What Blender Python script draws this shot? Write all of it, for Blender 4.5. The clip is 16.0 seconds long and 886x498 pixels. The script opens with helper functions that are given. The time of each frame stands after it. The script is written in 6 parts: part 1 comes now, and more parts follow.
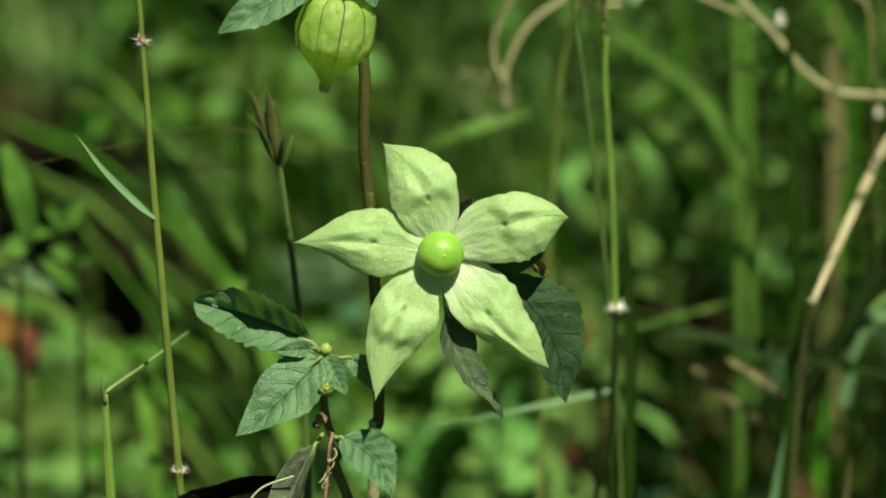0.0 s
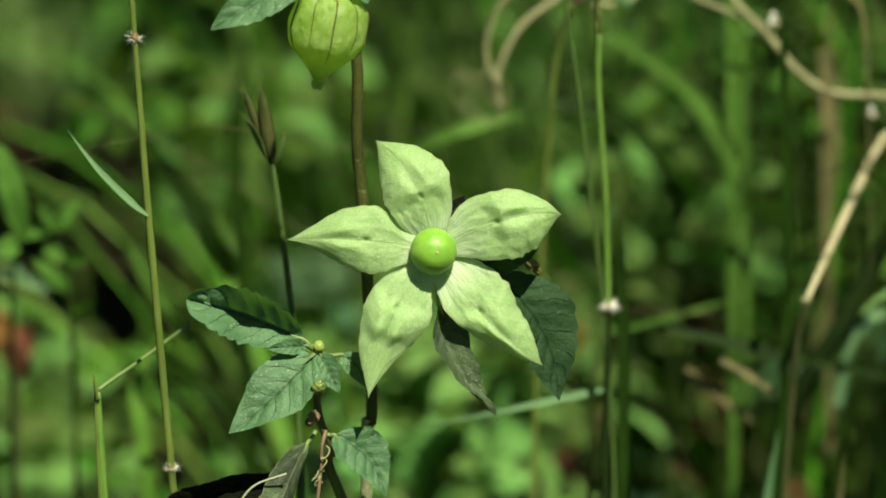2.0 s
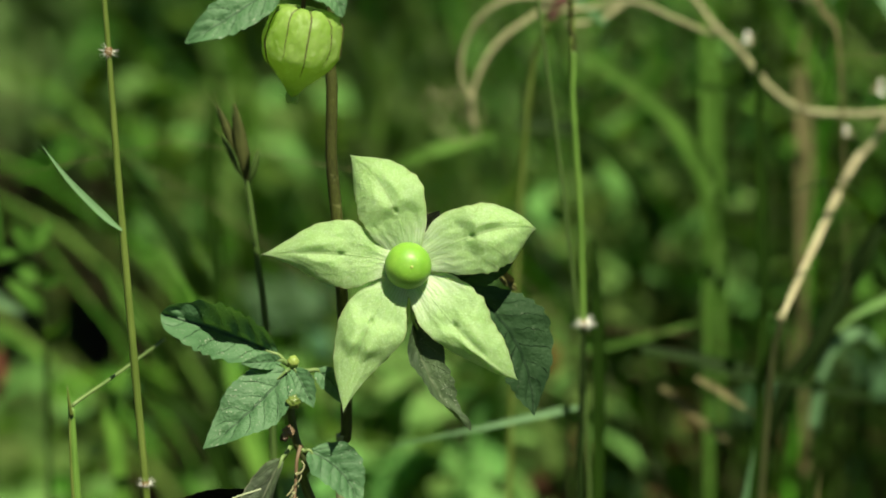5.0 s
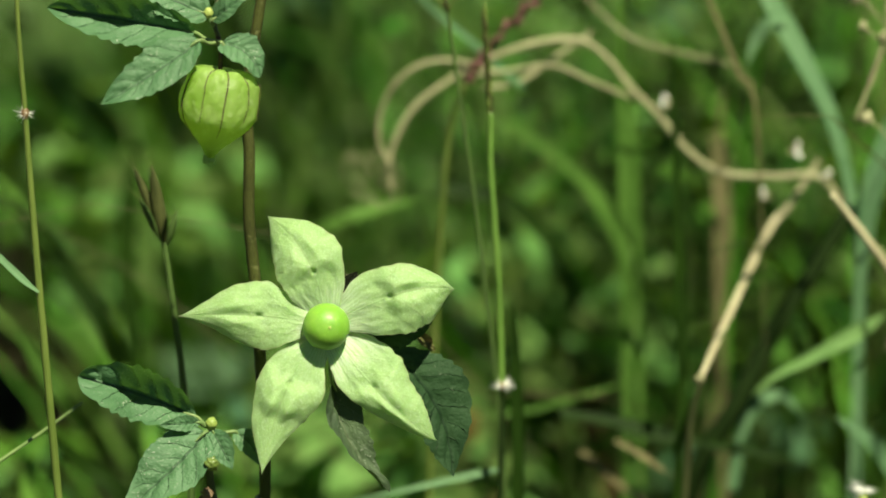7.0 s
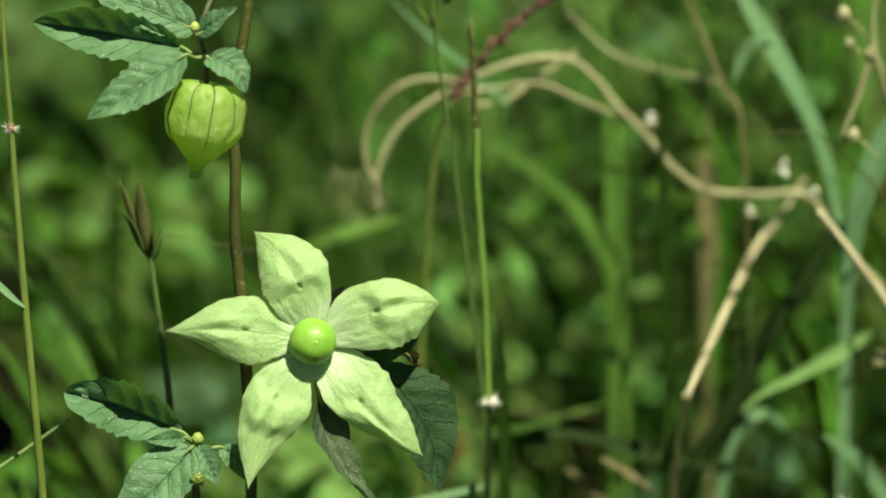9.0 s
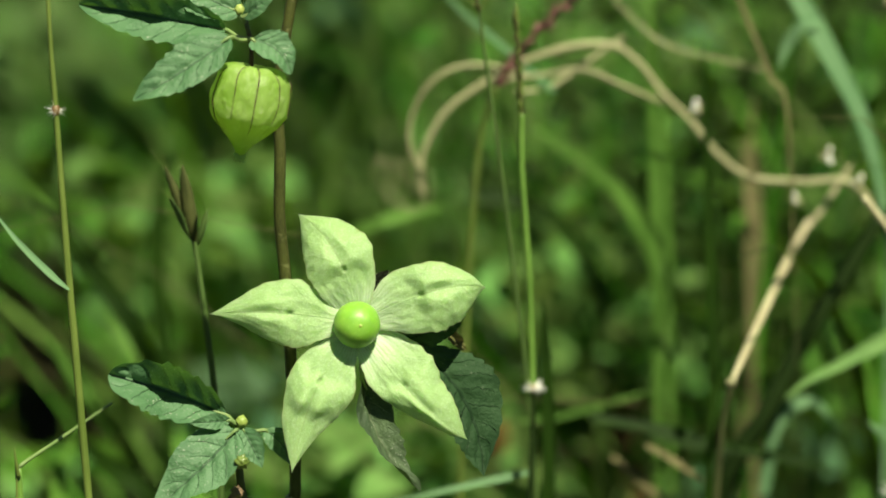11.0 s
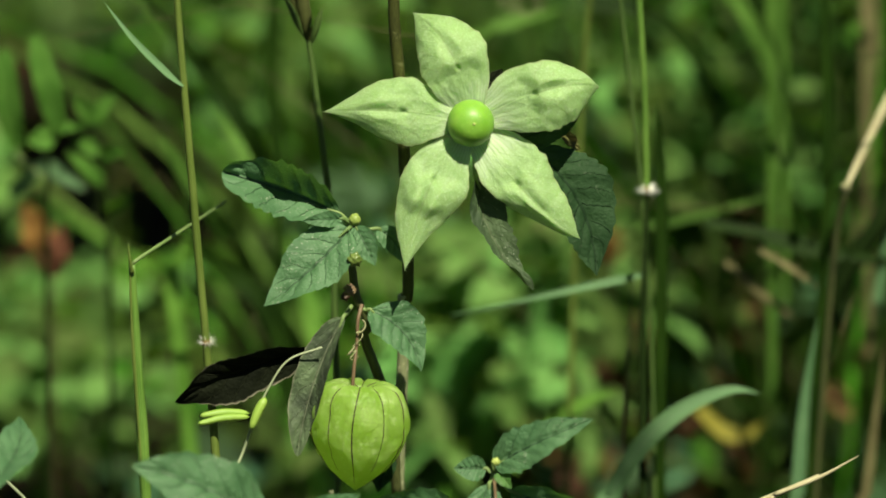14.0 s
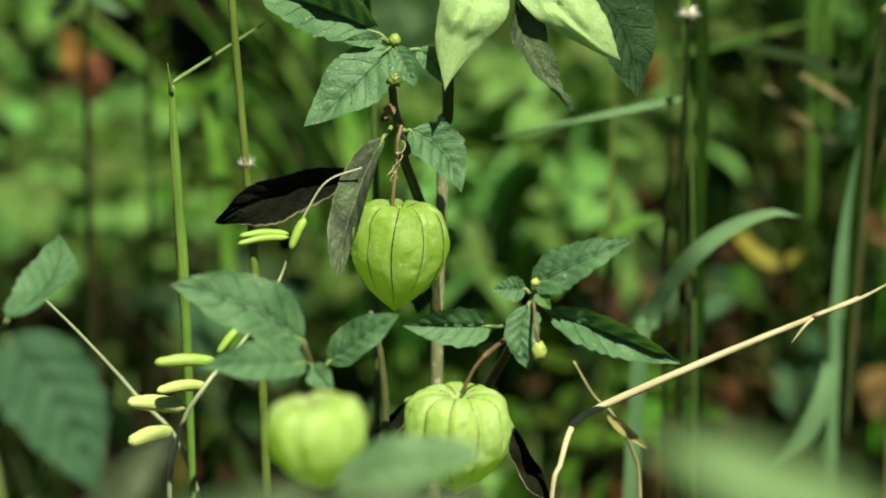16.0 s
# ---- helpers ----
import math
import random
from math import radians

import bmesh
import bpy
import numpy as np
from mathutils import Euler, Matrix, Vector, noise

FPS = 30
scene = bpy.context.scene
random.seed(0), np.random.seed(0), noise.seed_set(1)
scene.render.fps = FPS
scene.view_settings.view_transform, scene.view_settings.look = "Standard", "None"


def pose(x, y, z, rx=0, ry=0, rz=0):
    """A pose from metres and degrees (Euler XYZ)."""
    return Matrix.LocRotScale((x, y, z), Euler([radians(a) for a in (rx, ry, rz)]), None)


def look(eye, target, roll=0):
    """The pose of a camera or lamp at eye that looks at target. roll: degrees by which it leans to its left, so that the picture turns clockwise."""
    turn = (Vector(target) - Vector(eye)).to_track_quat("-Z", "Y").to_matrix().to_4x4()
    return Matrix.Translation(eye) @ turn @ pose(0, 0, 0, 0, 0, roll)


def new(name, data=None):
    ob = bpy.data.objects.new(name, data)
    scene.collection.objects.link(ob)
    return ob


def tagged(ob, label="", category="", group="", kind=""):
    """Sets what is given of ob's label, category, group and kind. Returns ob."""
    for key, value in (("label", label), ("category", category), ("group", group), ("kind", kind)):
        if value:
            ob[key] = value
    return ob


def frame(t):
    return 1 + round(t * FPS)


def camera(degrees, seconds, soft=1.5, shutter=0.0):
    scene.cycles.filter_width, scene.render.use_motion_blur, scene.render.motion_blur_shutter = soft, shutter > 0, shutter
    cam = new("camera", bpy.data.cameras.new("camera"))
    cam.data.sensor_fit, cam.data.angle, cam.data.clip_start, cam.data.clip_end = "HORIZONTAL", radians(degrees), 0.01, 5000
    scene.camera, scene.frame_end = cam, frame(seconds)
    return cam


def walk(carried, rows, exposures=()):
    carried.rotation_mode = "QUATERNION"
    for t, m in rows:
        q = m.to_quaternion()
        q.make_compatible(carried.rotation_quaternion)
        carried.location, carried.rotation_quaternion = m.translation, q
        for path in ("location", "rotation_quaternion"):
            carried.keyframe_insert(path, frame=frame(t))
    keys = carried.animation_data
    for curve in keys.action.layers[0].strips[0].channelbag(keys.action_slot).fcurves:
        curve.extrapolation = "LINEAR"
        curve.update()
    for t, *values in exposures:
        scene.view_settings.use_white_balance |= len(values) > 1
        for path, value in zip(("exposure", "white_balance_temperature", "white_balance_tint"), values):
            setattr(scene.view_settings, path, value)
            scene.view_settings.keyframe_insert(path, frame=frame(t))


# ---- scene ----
# A wild ground cherry in a weedy meadow, seen by a long lens on a tripod that pans and tilts.
cam = camera(12.5, 16.0, soft=1.85)
cam.data.dof.use_dof = True
cam.data.dof.focus_distance = 0.995
cam.data.dof.aperture_fstop = 9.0
EYE_Y = -0.97030
# seconds, height of the lens, degrees downward, degrees to the right
TURNS = (
    (0.0, 0.54192, 13.927, 0.006),
    (0.5, 0.54067, 13.894, 0.016),
    (1.0, 0.53942, 13.865, 0.042),
    (1.5, 0.53817, 13.797, 0.078),
    (2.0, 0.53692, 13.688, 0.109),
    (2.5, 0.53567, 13.575, 0.131),
    (3.0, 0.53442, 13.476, 0.131),
    (5.5, 0.52817, 12.885, 0.791),
    (6.0, 0.52692, 12.636, 1.200),
    (6.5, 0.52567, 12.289, 1.512),
    (7.0, 0.52442, 11.927, 1.666),
    (7.5, 0.52317, 11.690, 1.745),
    (8.0, 0.52192, 11.557, 1.813),
    (8.5, 0.52067, 11.480, 1.883),
    (11.0, 0.51442, 11.388, 1.219),
    (11.5, 0.51317, 11.709, 0.891),
    (12.0, 0.51192, 12.121, 0.558),
    (12.5, 0.51067, 12.539, 0.242),
    (13.0, 0.50942, 12.942, -0.034),
    (13.5, 0.50817, 13.361, -0.241),
    (14.0, 0.50692, 13.814, -0.430),
    (14.5, 0.50567, 14.328, -0.630),
    (15.0, 0.50442, 14.927, -0.838),
    (15.5, 0.50317, 15.563, -0.977),
    (16.0, 0.50192, 16.073, -1.013),
)
walk(cam, [(t, pose(0, EYE_Y, h, 90 - down, 0, -right)) for t, h, down, right in TURNS], exposures=((0.0, 0.88, 7050, -2), (5.5, 0.90, 7050, -2), (8.0, 1.05, 7050, -2), (11.5, 1.05, 7050, -2), (12.5, 0.95, 7050, -2), (13.5, 0.83, 7050, -2), (14.0, 0.77, 7050, -2), (15.0, 0.73, 7050, -2), (16.0, 0.98, 7050, -2)))

# ---- light ----
SUN_TO = Vector((0.24, -0.62, 1.0)).normalized()
sun = new("sun", bpy.data.lights.new("sun", "SUN"))
sun.data.energy, sun.data.angle, sun.data.color = 5.0, radians(0.53), (1.0, 0.94, 0.78)
sun.matrix_world = look(SUN_TO * 5, (0, 0, 0))
world = bpy.data.worlds.new("sky")
scene.world = world
world.use_nodes = True
sky = world.node_tree.nodes.new("ShaderNodeTexSky")
sky.sky_type, sky.sun_disc = "NISHITA", False
sky.sun_elevation = math.asin(SUN_TO.z)
sky.sun_rotation = math.atan2(SUN_TO.x, SUN_TO.y)
sky.air_density, sky.dust_density = 0.5, 0.4
world.node_tree.links.new(sky.outputs[0], world.node_tree.nodes["Background"].inputs[0])
world.node_tree.nodes["Background"].inputs[1].default_value = 0.028


# ---- materials ----
def shader(name):
    m = bpy.data.materials.new(name)
    m.use_nodes = True
    nt = m.node_tree
    return m, nt, nt.nodes["Principled BSDF"], nt.nodes["Material Output"]


def node(nt, kind, links=(), **values):
    n = nt.nodes.new("ShaderNode" + kind)
    if "operation" in values:
        n.operation = values["operation"]
    if "interpolation_type" in values:
        n.interpolation_type = values["interpolation_type"]
    if "data_type" in values:
        n.data_type = values["data_type"]
    if "feature" in values:
        n.feature = values["feature"]
    for slot, source in links:
        if isinstance(source, bpy.types.NodeSocket):
            nt.links.new(source, n.inputs[slot])
        else:
            n.inputs[slot].default_value = source
    return n


def calc(nt, op, a, b=0.0, c=0.0):
    return node(nt, "Math", ((0, a), (1, b), (2, c)), operation=op).outputs[0]


def step(nt, x, lo, hi):
    return node(nt, "MapRange", ((0, x), (1, lo), (2, hi), (3, 0.0), (4, 1.0)), interpolation_type="SMOOTHSTEP").outputs[0]


def blend(nt, f, a, b):
    n = node(nt, "Mix", ((0, f),), data_type="RGBA")
    for slot, v in ((6, a), (7, b)):
        if isinstance(v, bpy.types.NodeSocket):
            nt.links.new(v, n.inputs[slot])
        else:
            n.inputs[slot].default_value = (*v, 1)
    return n.outputs[2]


def fleck(nt, scale, detail=3.0, rough=0.6):
    pos = node(nt, "TexCoord").outputs["Object"]
    return node(nt, "TexNoise", (("Vector", pos), ("Scale", scale), ("Detail", detail), ("Roughness", rough))).outputs[0]


def bump(nt, bsdf, height, strength, distance):
    b = node(nt, "Bump", (("Height", height), ("Strength", strength), ("Distance", distance)))
    nt.links.new(b.outputs[0], bsdf.inputs["Normal"])
    return b.outputs[0]


def thin(nt, bsdf, out, share, colour):
    """Lets a share of the light through a thin leaf."""
    tr = node(nt, "BsdfTranslucent")
    if isinstance(colour, bpy.types.NodeSocket):
        nt.links.new(colour, tr.inputs[0])
    else:
        tr.inputs[0].default_value = (*colour, 1)
    mix = node(nt, "MixShader", ((0, share), (1, bsdf.outputs[0]), (2, tr.outputs[0])))
    nt.links.new(mix.outputs[0], out.inputs[0])


def leaf_material(name, dark, light, vein, through_colour, share=0.3, rough=0.5, veins=6.5, dust=0.7, island=False, gloss=0.35, rim=0.0):
    m, nt, b, out = shader(name)
    uv = node(nt, "SeparateXYZ", ((0, node(nt, "TexCoord").outputs["UV"]),)).outputs
    across = calc(nt, "MULTIPLY", calc(nt, "ABSOLUTE", calc(nt, "SUBTRACT", uv[1], 0.5)), 2.0)
    rib = calc(nt, "SUBTRACT", 1.0, step(nt, across, 0.015, 0.055))
    run = calc(nt, "SUBTRACT", calc(nt, "MULTIPLY", uv[0], veins), calc(nt, "MULTIPLY", across, 1.5))
    run = calc(nt, "ADD", run, calc(nt, "MULTIPLY", calc(nt, "SUBTRACT", fleck(nt, 170.0, 2.0), 0.5), 0.9))
    saw = calc(nt, "MULTIPLY", calc(nt, "ABSOLUTE", calc(nt, "SUBTRACT", calc(nt, "FRACT", calc(nt, "ADD", run, 10.0)), 0.5)), 2.0)
    side = calc(nt, "MULTIPLY", step(nt, saw, 0.92, 1.0), calc(nt, "SUBTRACT", 1.0, step(nt, across, 0.6, 1.0)))
    lines = calc(nt, "MAXIMUM", rib, calc(nt, "MULTIPLY", side, 0.75))
    big, small = fleck(nt, 90.0, 3.0), fleck(nt, 1500.0, 2.0)
    col = blend(nt, step(nt, big, 0.3, 0.7), dark, light)
    if island:
        one = node(nt, "NewGeometry").outputs["Random Per Island"]
        col = node(nt, "HueSaturation", ((0, calc(nt, "ADD", 0.475, calc(nt, "MULTIPLY", one, 0.065))), (1, 1.0),
                                         (2, calc(nt, "ADD", 0.35, calc(nt, "MULTIPLY", one, 1.2))), (4, col))).outputs[0]
    col = blend(nt, calc(nt, "MULTIPLY", lines, 0.8), col, vein)
    specks = calc(nt, "MULTIPLY", step(nt, small, 0.60, 0.70), step(nt, fleck(nt, 160.0, 3.0), 0.44, 0.62))
    col = blend(nt, calc(nt, "MULTIPLY", specks, dust), col, (0.42, 0.46, 0.36))
    if rim:
        dry_edge = calc(nt, "MULTIPLY", step(nt, calc(nt, "ADD", across, calc(nt, "MULTIPLY", calc(nt, "SUBTRACT", big, 0.5), 0.2)), 0.90, 0.98), rim)
        col = blend(nt, dry_edge, col, (0.26, 0.24, 0.18))
    nt.links.new(col, b.inputs["Base Color"])
    b.inputs["Roughness"].default_value = rough
    b.inputs["Specular IOR Level"].default_value = gloss
    cells = node(nt, "TexVoronoi", (("Vector", node(nt, "TexCoord").outputs["Object"]), ("Scale", 520.0))).outputs[0]
    h = calc(nt, "ADD", calc(nt, "MULTIPLY", lines, -2.2), calc(nt, "ADD", calc(nt, "MULTIPLY", cells, -0.5), small))
    bump(nt, b, h, 0.7, 0.0005)
    thin(nt, b, out, share, blend(nt, calc(nt, "MULTIPLY", lines, 0.5), through_colour, dark))
    return m


def skin_material(name, a, b2, scale, rough=0.5, stretch=0.15, relief=0.4, depth=0.0003, spots=None, gloss=0.4):
    """Stems, straw and bark: streaks along the length."""
    m, nt, b, out = shader(name)
    uv = node(nt, "TexCoord").outputs["UV"]
    mp = node(nt, "Mapping", (("Vector", uv), ("Scale", (scale * stretch, scale, 1.0))))
    n1 = node(nt, "TexNoise", (("Vector", mp.outputs[0]), ("Scale", 1.0), ("Detail", 4.0))).outputs[0]
    n2 = fleck(nt, 60.0, 3.0)
    f = calc(nt, "ADD", calc(nt, "MULTIPLY", n1, 0.6), calc(nt, "MULTIPLY", n2, 0.4))
    col = blend(nt, step(nt, f, 0.36, 0.64), a, b2)
    if spots:
        col = blend(nt, step(nt, fleck(nt, 500.0, 2.0), 0.6, 0.7), col, spots)
    nt.links.new(col, b.inputs["Base Color"])
    b.inputs["Roughness"].default_value = rough
    b.inputs["Specular IOR Level"].default_value = gloss
    bump(nt, b, n1, relief, depth)
    return m


def blade_material(name, dark, light, pale, through_colour, share=0.35, island=True):
    m, nt, b, out = shader(name)
    uv = node(nt, "SeparateXYZ", ((0, node(nt, "TexCoord").outputs["UV"]),)).outputs
    lines = calc(nt, "SINE", calc(nt, "MULTIPLY", uv[1], 75.0))
    col = blend(nt, step(nt, fleck(nt, 30.0, 3.0), 0.35, 0.65), dark, light)
    if island:
        one = node(nt, "NewGeometry").outputs["Random Per Island"]
        col = node(nt, "HueSaturation", ((0, calc(nt, "ADD", 0.470, calc(nt, "MULTIPLY", one, 0.07))), (1, calc(nt, "ADD", 0.8, calc(nt, "MULTIPLY", one, 0.3))),
                                         (2, calc(nt, "ADD", 0.5, calc(nt, "MULTIPLY", one, 0.9))), (4, col))).outputs[0]
    col = blend(nt, calc(nt, "MULTIPLY", calc(nt, "SUBTRACT", 1.0, step(nt, calc(nt, "ABSOLUTE", calc(nt, "SUBTRACT", uv[1], 0.5)), 0.02, 0.07)), 0.6), col, pale)
    nt.links.new(col, b.inputs["Base Color"])
    b.inputs["Roughness"].default_value = 0.55
    b.inputs["Specular IOR Level"].default_value = 0.13
    bump(nt, b, lines, 0.3, 0.0002)
    thin(nt, b, out, share, through_colour)
    return m


LEAF = leaf_material("groundcherry_leaf", (0.055, 0.1342, 0.05664), (0.0946, 0.1958, 0.09204), (0.033, 0.077, 0.0354), (0.132, 0.308, 0.0354), 0.25, 0.56, gloss=0.4)
LEAF_FOOT = leaf_material("foot_leaf", (0.10, 0.20, 0.085), (0.15, 0.27, 0.13), (0.16, 0.26, 0.13), (0.16, 0.32, 0.07), 0.3)
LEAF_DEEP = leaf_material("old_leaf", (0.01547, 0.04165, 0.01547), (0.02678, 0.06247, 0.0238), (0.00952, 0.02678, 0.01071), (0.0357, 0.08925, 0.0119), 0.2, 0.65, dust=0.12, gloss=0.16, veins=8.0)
# withered brown-black, darkened further for the shade on a leaf's underside
LEAF_DEAD = leaf_material("withered_shaded_leaf", (0.0034, 0.0046, 0.0022), (0.0090, 0.0115, 0.0055), (0.024, 0.027, 0.013), (0.008, 0.009, 0.004), 0.05, 0.8, dust=0.02, gloss=0.08, rim=0.6)
LEAF_TEAL = leaf_material("teal_leaf", (0.030, 0.088, 0.042), (0.052, 0.125, 0.064), (0.06, 0.13, 0.07), (0.05, 0.14, 0.03), 0.25, 0.6, dust=0.1, gloss=0.3)
LEAF_LIMP = leaf_material("limp_leaf", (0.022, 0.029, 0.020), (0.105, 0.150, 0.078), (0.140, 0.160, 0.102), (0.048, 0.080, 0.025), 0.15, 0.65, dust=0.25, gloss=0.3, rim=0.4)
LEAF_CURL = leaf_material("curled_leaf", (0.030, 0.052, 0.026), (0.072, 0.112, 0.052), (0.10, 0.13, 0.07), (0.05, 0.10, 0.02), 0.2, 0.6, dust=0.6, gloss=0.25)
LEAF_GREY = leaf_material("drying_leaf", (0.06, 0.10, 0.045), (0.125, 0.175, 0.09), (0.19, 0.21, 0.13), (0.12, 0.15, 0.05), 0.2, 0.6)
LEAF_YOUNG = leaf_material("young_leaf", (0.06, 0.15, 0.035), (0.11, 0.24, 0.06), (0.2, 0.33, 0.12), (0.22, 0.45, 0.05), 0.35)
LANCE = leaf_material("lance_leaf", (0.060, 0.155, 0.024), (0.10, 0.225, 0.04), (0.14, 0.28, 0.06), (0.16, 0.36, 0.03), 0.35, 0.6, dust=0.0, gloss=0.12)
# near-black and bright copies of one herb leaf, shade and sun in the colour
HERB_SHADED = leaf_material("shaded_herb_leaf", (0.005967, 0.01591, 0.001326), (0.01591, 0.03845, 0.003315), (0.02984, 0.05635, 0.00663), (0.03647, 0.08619, 0.002652), 0.3, 0.6, dust=0.0, island=True, gloss=0.10)
HERB_SUNLIT = leaf_material("sunlit_herb_leaf", (0.1063, 0.2006, 0.04956), (0.1876, 0.3127, 0.09086), (0.2001, 0.3068, 0.09912), (0.2251, 0.3894, 0.05782), 0.35, 0.6, dust=0.0, island=True, gloss=0.12)
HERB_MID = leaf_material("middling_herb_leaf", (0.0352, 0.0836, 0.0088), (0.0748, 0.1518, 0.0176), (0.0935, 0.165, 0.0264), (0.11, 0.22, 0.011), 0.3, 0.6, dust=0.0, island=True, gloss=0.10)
HERB_BLUE = leaf_material("bluish_herb_leaf", (0.045, 0.115, 0.045), (0.085, 0.185, 0.080), (0.10, 0.19, 0.09), (0.08, 0.20, 0.05), 0.3, 0.6, dust=0.0, island=True, gloss=0.25)
LITTER_ORANGE = leaf_material("orange_dead_leaf", (0.13, 0.055, 0.022), (0.25, 0.115, 0.035), (0.18, 0.1, 0.05), (0.16, 0.07, 0.02), 0.2, 0.7, dust=0.0, island=True, gloss=0.2)
LITTER_RED = leaf_material("reddish_dead_leaf", (0.14, 0.055, 0.035), (0.24, 0.10, 0.06), (0.2, 0.1, 0.06), (0.16, 0.06, 0.03), 0.2, 0.7, dust=0.0, gloss=0.1)
LITTER = leaf_material("dead_leaf", (0.04675, 0.0238, 0.0119), (0.1105, 0.0578, 0.0272), (0.102, 0.0595, 0.034), (0.0765, 0.034, 0.0102), 0.15, 0.75, dust=0.0, island=True, gloss=0.1)
STEM = skin_material("stem_skin", (0.02765, 0.03101, 0.009216), (0.06298, 0.07181, 0.0169), 26.0, 0.55, 0.5, spots=(0.09216, 0.09792, 0.0384), gloss=0.2)
STEM_OLD = skin_material("old_stem_skin", (0.12, 0.135, 0.066), (0.25, 0.265, 0.15), 26.0, 0.5, 0.3, spots=(0.38, 0.36, 0.25))
TWIG = skin_material("branch_skin", (0.030, 0.035, 0.014), (0.075, 0.085, 0.03), 22.0, 0.45, 0.4)
PINK = skin_material("flower_stalk_skin", (0.085, 0.05, 0.03), (0.19, 0.13, 0.075), 20.0, 0.5, 0.4)
RIB = skin_material("rib_skin", (0.026, 0.014, 0.009), (0.06, 0.03, 0.017), 18.0, 0.55, 0.5)
STALK = skin_material("grass_stalk_skin", (0.07233, 0.1126, 0.0209), (0.1362, 0.183, 0.04275), 20.0, 0.4, 0.08)
STALK_GREEN = skin_material("green_stalk_skin", (0.07, 0.15, 0.025), (0.14, 0.25, 0.05), 20.0, 0.4, 0.08)
STALK_RED = skin_material("reddish_stalk_skin", (0.10, 0.05, 0.025), (0.17, 0.12, 0.04), 20.0, 0.45, 0.1)
# dark stem green, taken darker and matt to hold shade in its colour
DARKSTEM_SHADED = skin_material("dark_shaded_stem_skin", (0.007, 0.016, 0.003), (0.015, 0.031, 0.006), 20.0, 0.65, 0.1, gloss=0.1)
STALK_DULL = skin_material("dull_stalk_skin", (0.035, 0.07, 0.016), (0.075, 0.125, 0.03), 20.0, 0.5, 0.1)
STALK_PALE = skin_material("pale_stalk_skin", (0.22, 0.26, 0.15), (0.36, 0.40, 0.26), 20.0, 0.45, 0.1)
STRAW = skin_material("straw_skin", (0.31, 0.27, 0.16), (0.50, 0.46, 0.30), 18.0, 0.5, 0.06)
VINE = skin_material("dry_vine_skin", (0.1566, 0.1514, 0.07762), (0.3326, 0.3232, 0.1813), 14.0, 0.6, 0.1)
SPIKE = skin_material("spikelet_skin", (0.026, 0.033, 0.010), (0.070, 0.078, 0.026), 16.0, 0.6, 0.15, gloss=0.12)
PURPLE = skin_material("purple_spike_skin", (0.075, 0.03, 0.028), (0.16, 0.075, 0.06), 16.0, 0.6, 0.4)
POD = skin_material("pod_skin", (0.16, 0.28, 0.04), (0.28, 0.40, 0.08), 14.0, 0.45, 0.15)
POD_RIPE = skin_material("ripe_pod_skin", (0.3168, 0.405, 0.1144), (0.4576, 0.522, 0.2112), 14.0, 0.5, 0.15)
HAIR = skin_material("white_hair", (0.7, 0.7, 0.66), (0.85, 0.85, 0.8), 10.0, 0.6)
BUD = skin_material("bud_skin", (0.20, 0.27, 0.06), (0.34, 0.40, 0.11), 10.0, 0.5, 0.5)
# this darkest blade green has the shade between stalks put into it
GRASS_SHADED = blade_material("shaded_blade", (0.007225, 0.0187, 0.0017), (0.0187, 0.0425, 0.0034), (0.034, 0.0765, 0.0102), (0.0425, 0.102, 0.0034), 0.28)
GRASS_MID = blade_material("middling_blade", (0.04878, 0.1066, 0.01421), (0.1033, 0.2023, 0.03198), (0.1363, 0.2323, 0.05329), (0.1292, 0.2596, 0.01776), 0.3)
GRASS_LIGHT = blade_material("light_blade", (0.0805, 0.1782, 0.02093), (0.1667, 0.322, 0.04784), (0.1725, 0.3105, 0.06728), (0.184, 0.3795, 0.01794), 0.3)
BLUEGRASS = blade_material("broad_blade", (0.08512, 0.1835, 0.08378), (0.1447, 0.2621, 0.1281), (0.2043, 0.3145, 0.1873), (0.1362, 0.297, 0.05914), 0.25, False)
PALEGRASS = blade_material("pale_blade", (0.1554, 0.2728, 0.1131), (0.2442, 0.3696, 0.1794), (0.296, 0.4136, 0.2184), (0.2072, 0.352, 0.1014), 0.25, False)
YELLOWGRASS = blade_material("yellow_blade", (0.16, 0.15, 0.025), (0.30, 0.27, 0.05), (0.34, 0.3, 0.08), (0.3, 0.26, 0.03), 0.3, False)
GRASS_FAR = blade_material("far_blade", (0.1429, 0.2592, 0.07582), (0.2585, 0.4147, 0.1433), (0.2722, 0.4147, 0.1685), (0.2722, 0.4666, 0.08424), 0.3)
DRYGRASS = blade_material("dry_blade", (0.085, 0.075, 0.034), (0.185, 0.160, 0.078), (0.23, 0.20, 0.11), (0.14, 0.11, 0.04), 0.2)


